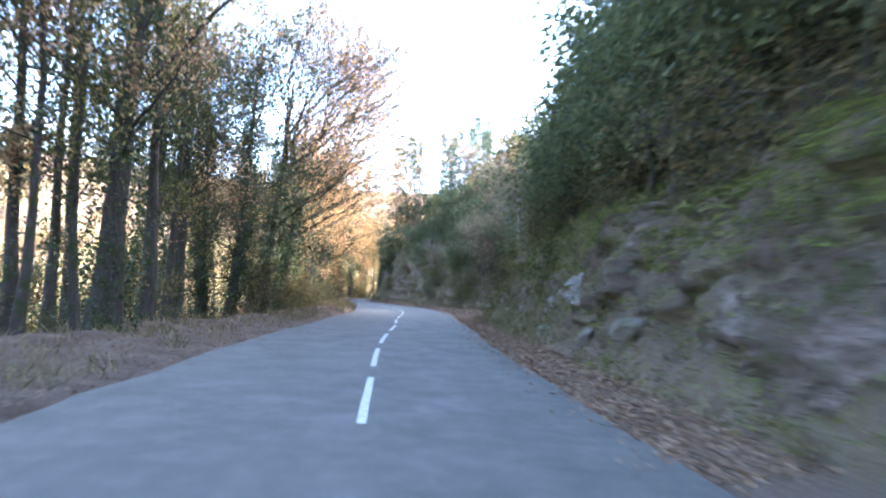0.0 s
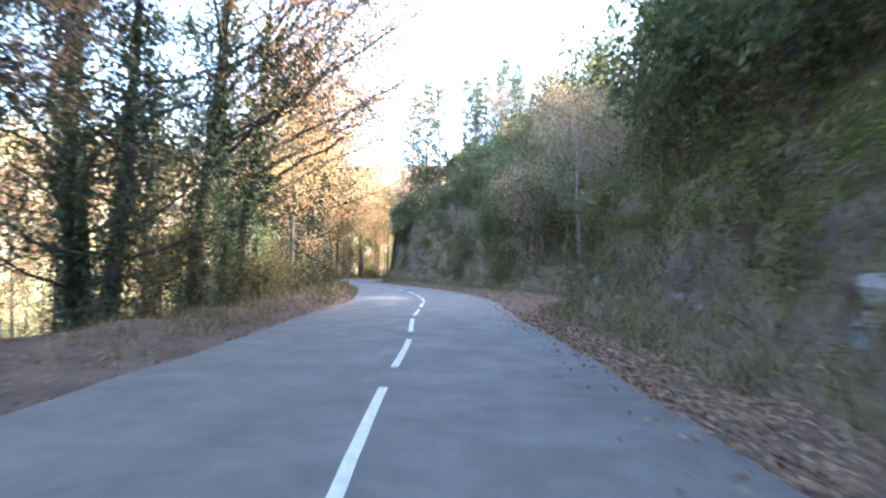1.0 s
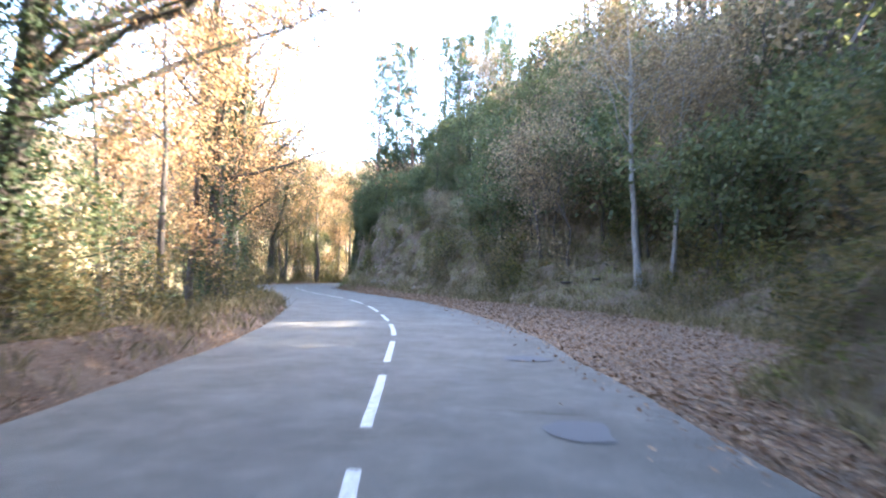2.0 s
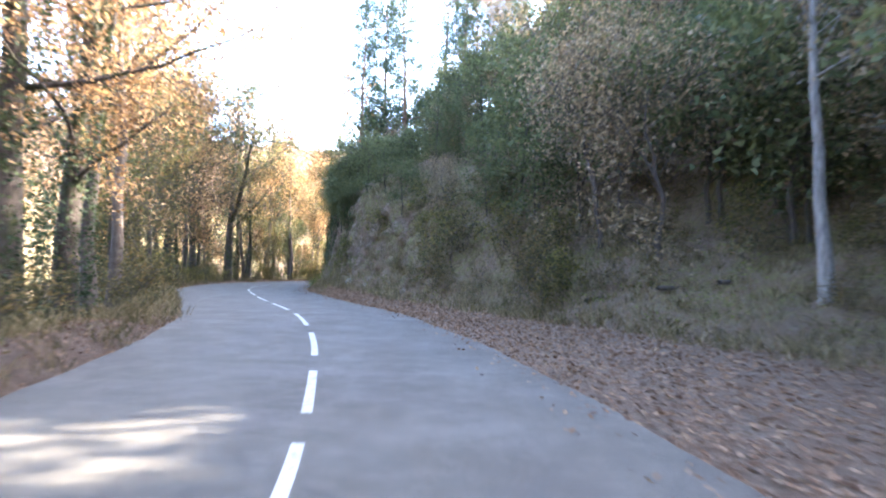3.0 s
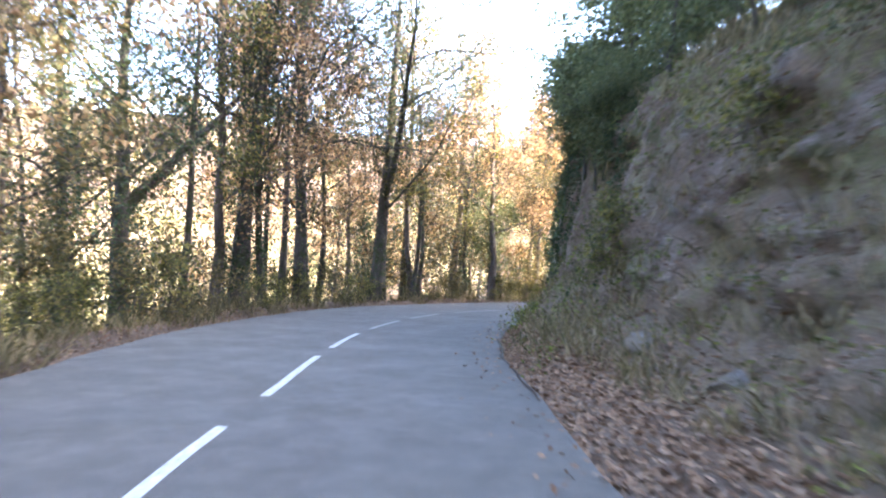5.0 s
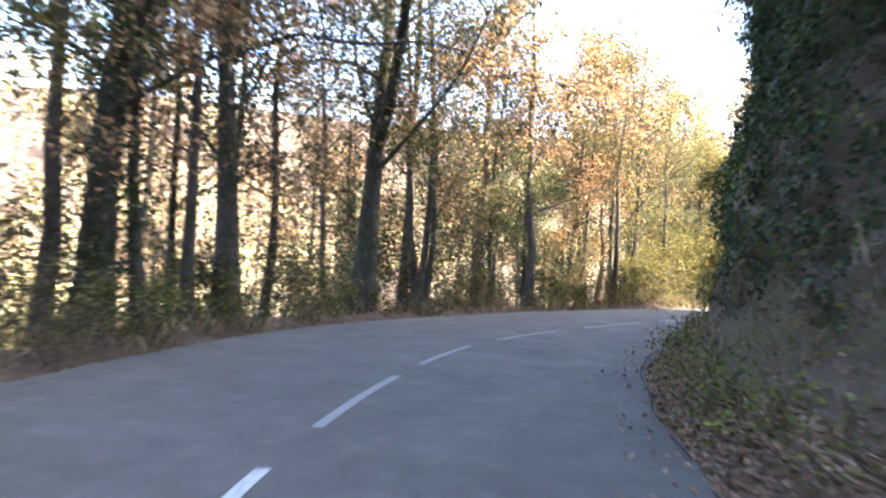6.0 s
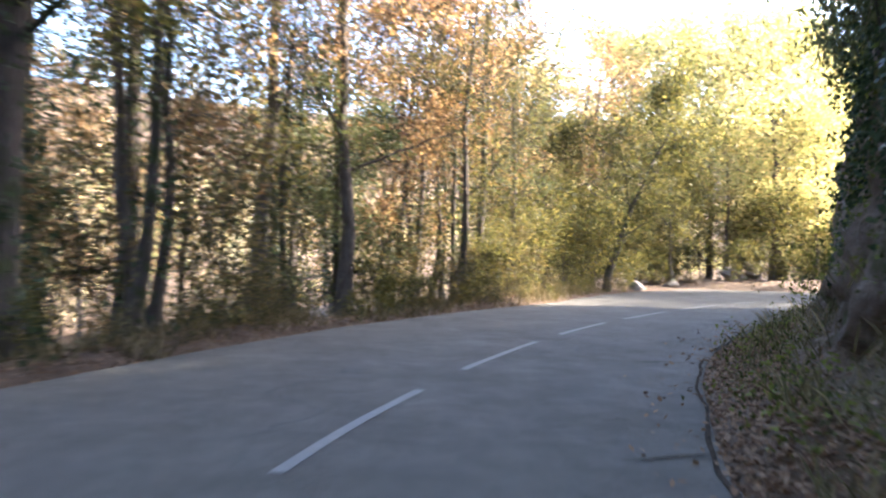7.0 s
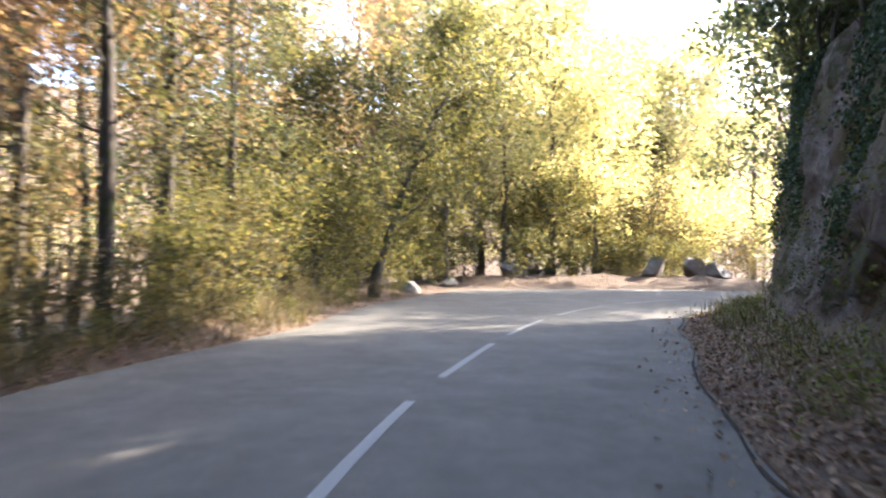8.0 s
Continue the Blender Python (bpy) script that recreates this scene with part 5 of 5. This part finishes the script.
lp[:, 2] = lie(lp[:, 0], lp[:, 1])[2]
stray_s = rng.uniform(45, 140, 1500)
stray = on_line(stray_s, half_right(stray_s) - np.abs(rng.normal(size=1500)) * 0.28, 0.0)
tagged(new("leaf_litter", mesh_of("leaf_litter", *flat_leaves(rng, np.vstack([bank_leaves, foot_leaves, edge_leaves, lp, stray]), 0.058), M_LITTER)), "dry brown fallen leaves along the road edge and bank", "fallen leaves", kind="stuff")


def blades(rng, pts, length, width):
    n = len(pts)
    lean = rng.normal(size=(n, 3)) * 0.45
    lean[:, 2] = 1
    L = length * rng.uniform(0.5, 1.3, (n, 1))
    tip = pts + lean * L
    tip[:, 2] -= 0.25 * L[:, 0] * np.hypot(lean[:, 0], lean[:, 1])
    mid = pts + lean * L * 0.5
    side = np.cross(lean, rng.normal(size=(n, 3)))
    side *= width / np.linalg.norm(side, axis=1)[:, None]
    V = np.stack([pts - side, pts + side, mid + side, tip, mid - side], 1).reshape(-1, 3)
    k = np.arange(n) * 5
    return V, [np.stack([k, k + 1, k + 2, k + 4], 1), np.stack([k + 4, k + 2, k + 3], 1)]


def clumped(rng, pts, per, spread):
    return (pts[:, None] + rng.normal(size=(len(pts), per, 3)) * (spread, spread, 0.02)).reshape(-1, 3)


ivy_at = surface_points(rng, 120000, cliff_from - 4, s_near(-0.8, 96.8), lambda s: foot(s) + (0.12 + 1.0 * rng.uniform(size=len(s)) ** 0.7) * face_run(s))
ivy_s = lie(ivy_at[:, 0], ivy_at[:, 1])[0]
way = np.stack([np.interp(ivy_s, S, RIGHT[:, 0]), np.interp(ivy_s, S, RIGHT[:, 1])], 1)
hang = fbm(ivy_s * 0.6, ivy_at[:, 2] * 0.35, 4, 71)
thick = np.clip(0.03 + hang * 1.4 + 0.05 * (ivy_at[:, 2] - 2.2), 0, 0.26) * np.clip((ivy_at[:, 2] - 0.7) / 1.4, 0, 1)
keep = rng.uniform(size=len(ivy_at)) < thick * 7
ivy_at[:, :2] -= way * (thick * rng.uniform(0, 1, len(thick)))[:, None]
tagged(new("cliff_ivy", mesh_of("cliff_ivy", *leaf_quads(rng, ivy_at[keep], 0.058, 0.8, 0.7, fine=True), M_IVY)), "dark ivy and creepers hanging over the rock face", "ivy", kind="stuff")
tuft = surface_points(rng, 4200, 45, cliff_from, lambda s: foot(s) * 0.8 + rng.uniform(0, 1.2, len(s)) * (face_run(s) + 1.0))
tuft = tuft[[bare_rock(s_near(float(q[0]), float(q[1]))) < 0.5 or rng.uniform() < 0.12 for q in tuft]]
low_tuft = surface_points(rng, 200, cliff_from - 3, s_near(-0.8, 96.8), lambda s: foot(s) * rng.uniform(0.3, 1.0, len(s)) + rng.uniform(0, 0.5, len(s)) * face_run(s))
tuft = np.vstack([tuft, low_tuft])
tagged(new("bank_grass", mesh_of("bank_grass", *blades(rng, clumped(rng, tuft, 12, 0.12), 0.28, 0.007), M_GRASS)), "dry and green grass tufts hanging on the bank", "grass", kind="stuff")
gs_ = rng.uniform(44, 146, 1300)
gp = on_line(gs_, -(half_left(gs_) + shoulder(gs_) * rng.uniform(0.15, 1.8, len(gs_))))
gp[:, 2] = lie(gp[:, 0], gp[:, 1])[2]
tagged(new("verge_grass", mesh_of("verge_grass", *blades(rng, clumped(rng, gp, 14, 0.14), 0.28, 0.007), M_GRASS)), "dry grass tufts on the verge under the trees", "grass", kind="stuff")
moss = surface_points(rng, 900, 34, cliff_from, lambda s: foot(s) + rng.uniform(0.05, 1.3, len(s)) * face_run(s))
low_moss = surface_points(rng, 280, cliff_from - 3, s_near(-0.8, 96.8), lambda s: foot(s) * rng.uniform(0.4, 1.0, len(s)) + rng.uniform(0, 0.9, len(s)) * face_run(s))
moss = np.vstack([moss, low_moss])
mp = (moss[:, None] + rng.normal(size=(len(moss), 60, 3)) * (0.22, 0.22, 0.09)).reshape(-1, 3)
ledge = surface_points(rng, 1500, 44, 74, lambda s: foot(s) + rng.uniform(0.55, 1.35, len(s)) * face_run(s))
ledge = ledge[fbm(ledge[:, 1] * 0.5, ledge[:, 2] * 0.7, 3, 91) > -0.06]
mp = np.vstack([mp, (ledge[:, None] + rng.normal(size=(len(ledge), 55, 3)) * (0.16, 0.2, 0.05)).reshape(-1, 3)])
tagged(new("bank_moss", mesh_of("bank_moss", *leaf_quads(rng, mp, 0.05, 0.6), M_MOSS)), "green moss cushions and small ferns on the bank", "moss", kind="stuff")


def make_branch(name, seed, length, radius):
    rng = np.random.default_rng(seed)
    line = wander(rng, (0, 0, 0), (1, 0, 0.02), length, 8, 0.07)
    line[:, 2] = np.abs(line[:, 2]) * 0.4 + radius
    twigs = [(wander(rng, line[k], (0.7, rng.normal(), 0.25), length * 0.25, 4, 0.2), np.linspace(radius * 0.4, 0.005, 4)) for k in (2, 4, 5, 6)]
    return new(name, mesh_of(name, *joined([tubes([(line, np.linspace(radius, radius * 0.3, 8))], 7), tubes(twigs, 4)]), M_BARK_GREY, True))


for k, (x, y, turn, length) in enumerate([(0.6, 49.4, 15, 3.2), (1.6, 48.8, 30, 2.0), (-9.3, 38.6, 150, 2.6), (-9.0, 40.4, 120, 1.8), (-0.6, 50.6, 60, 1.4)]):
    ob = make_branch("fallen_branch", 200 + k, length, 0.05)
    sn, of, z = lie([x], [y])
    zz = max(float(z[0]), 0.0) if of[0] < 0 else float(bank_at(sn[0], float(of[0] - half_right(sn[0])))[2])
    ob.matrix_world = pose(x, y, zz + 0.04, 0, 0, turn)
    tagged(ob, "fallen grey branch lying among dead leaves", "branch", "fallen branches")
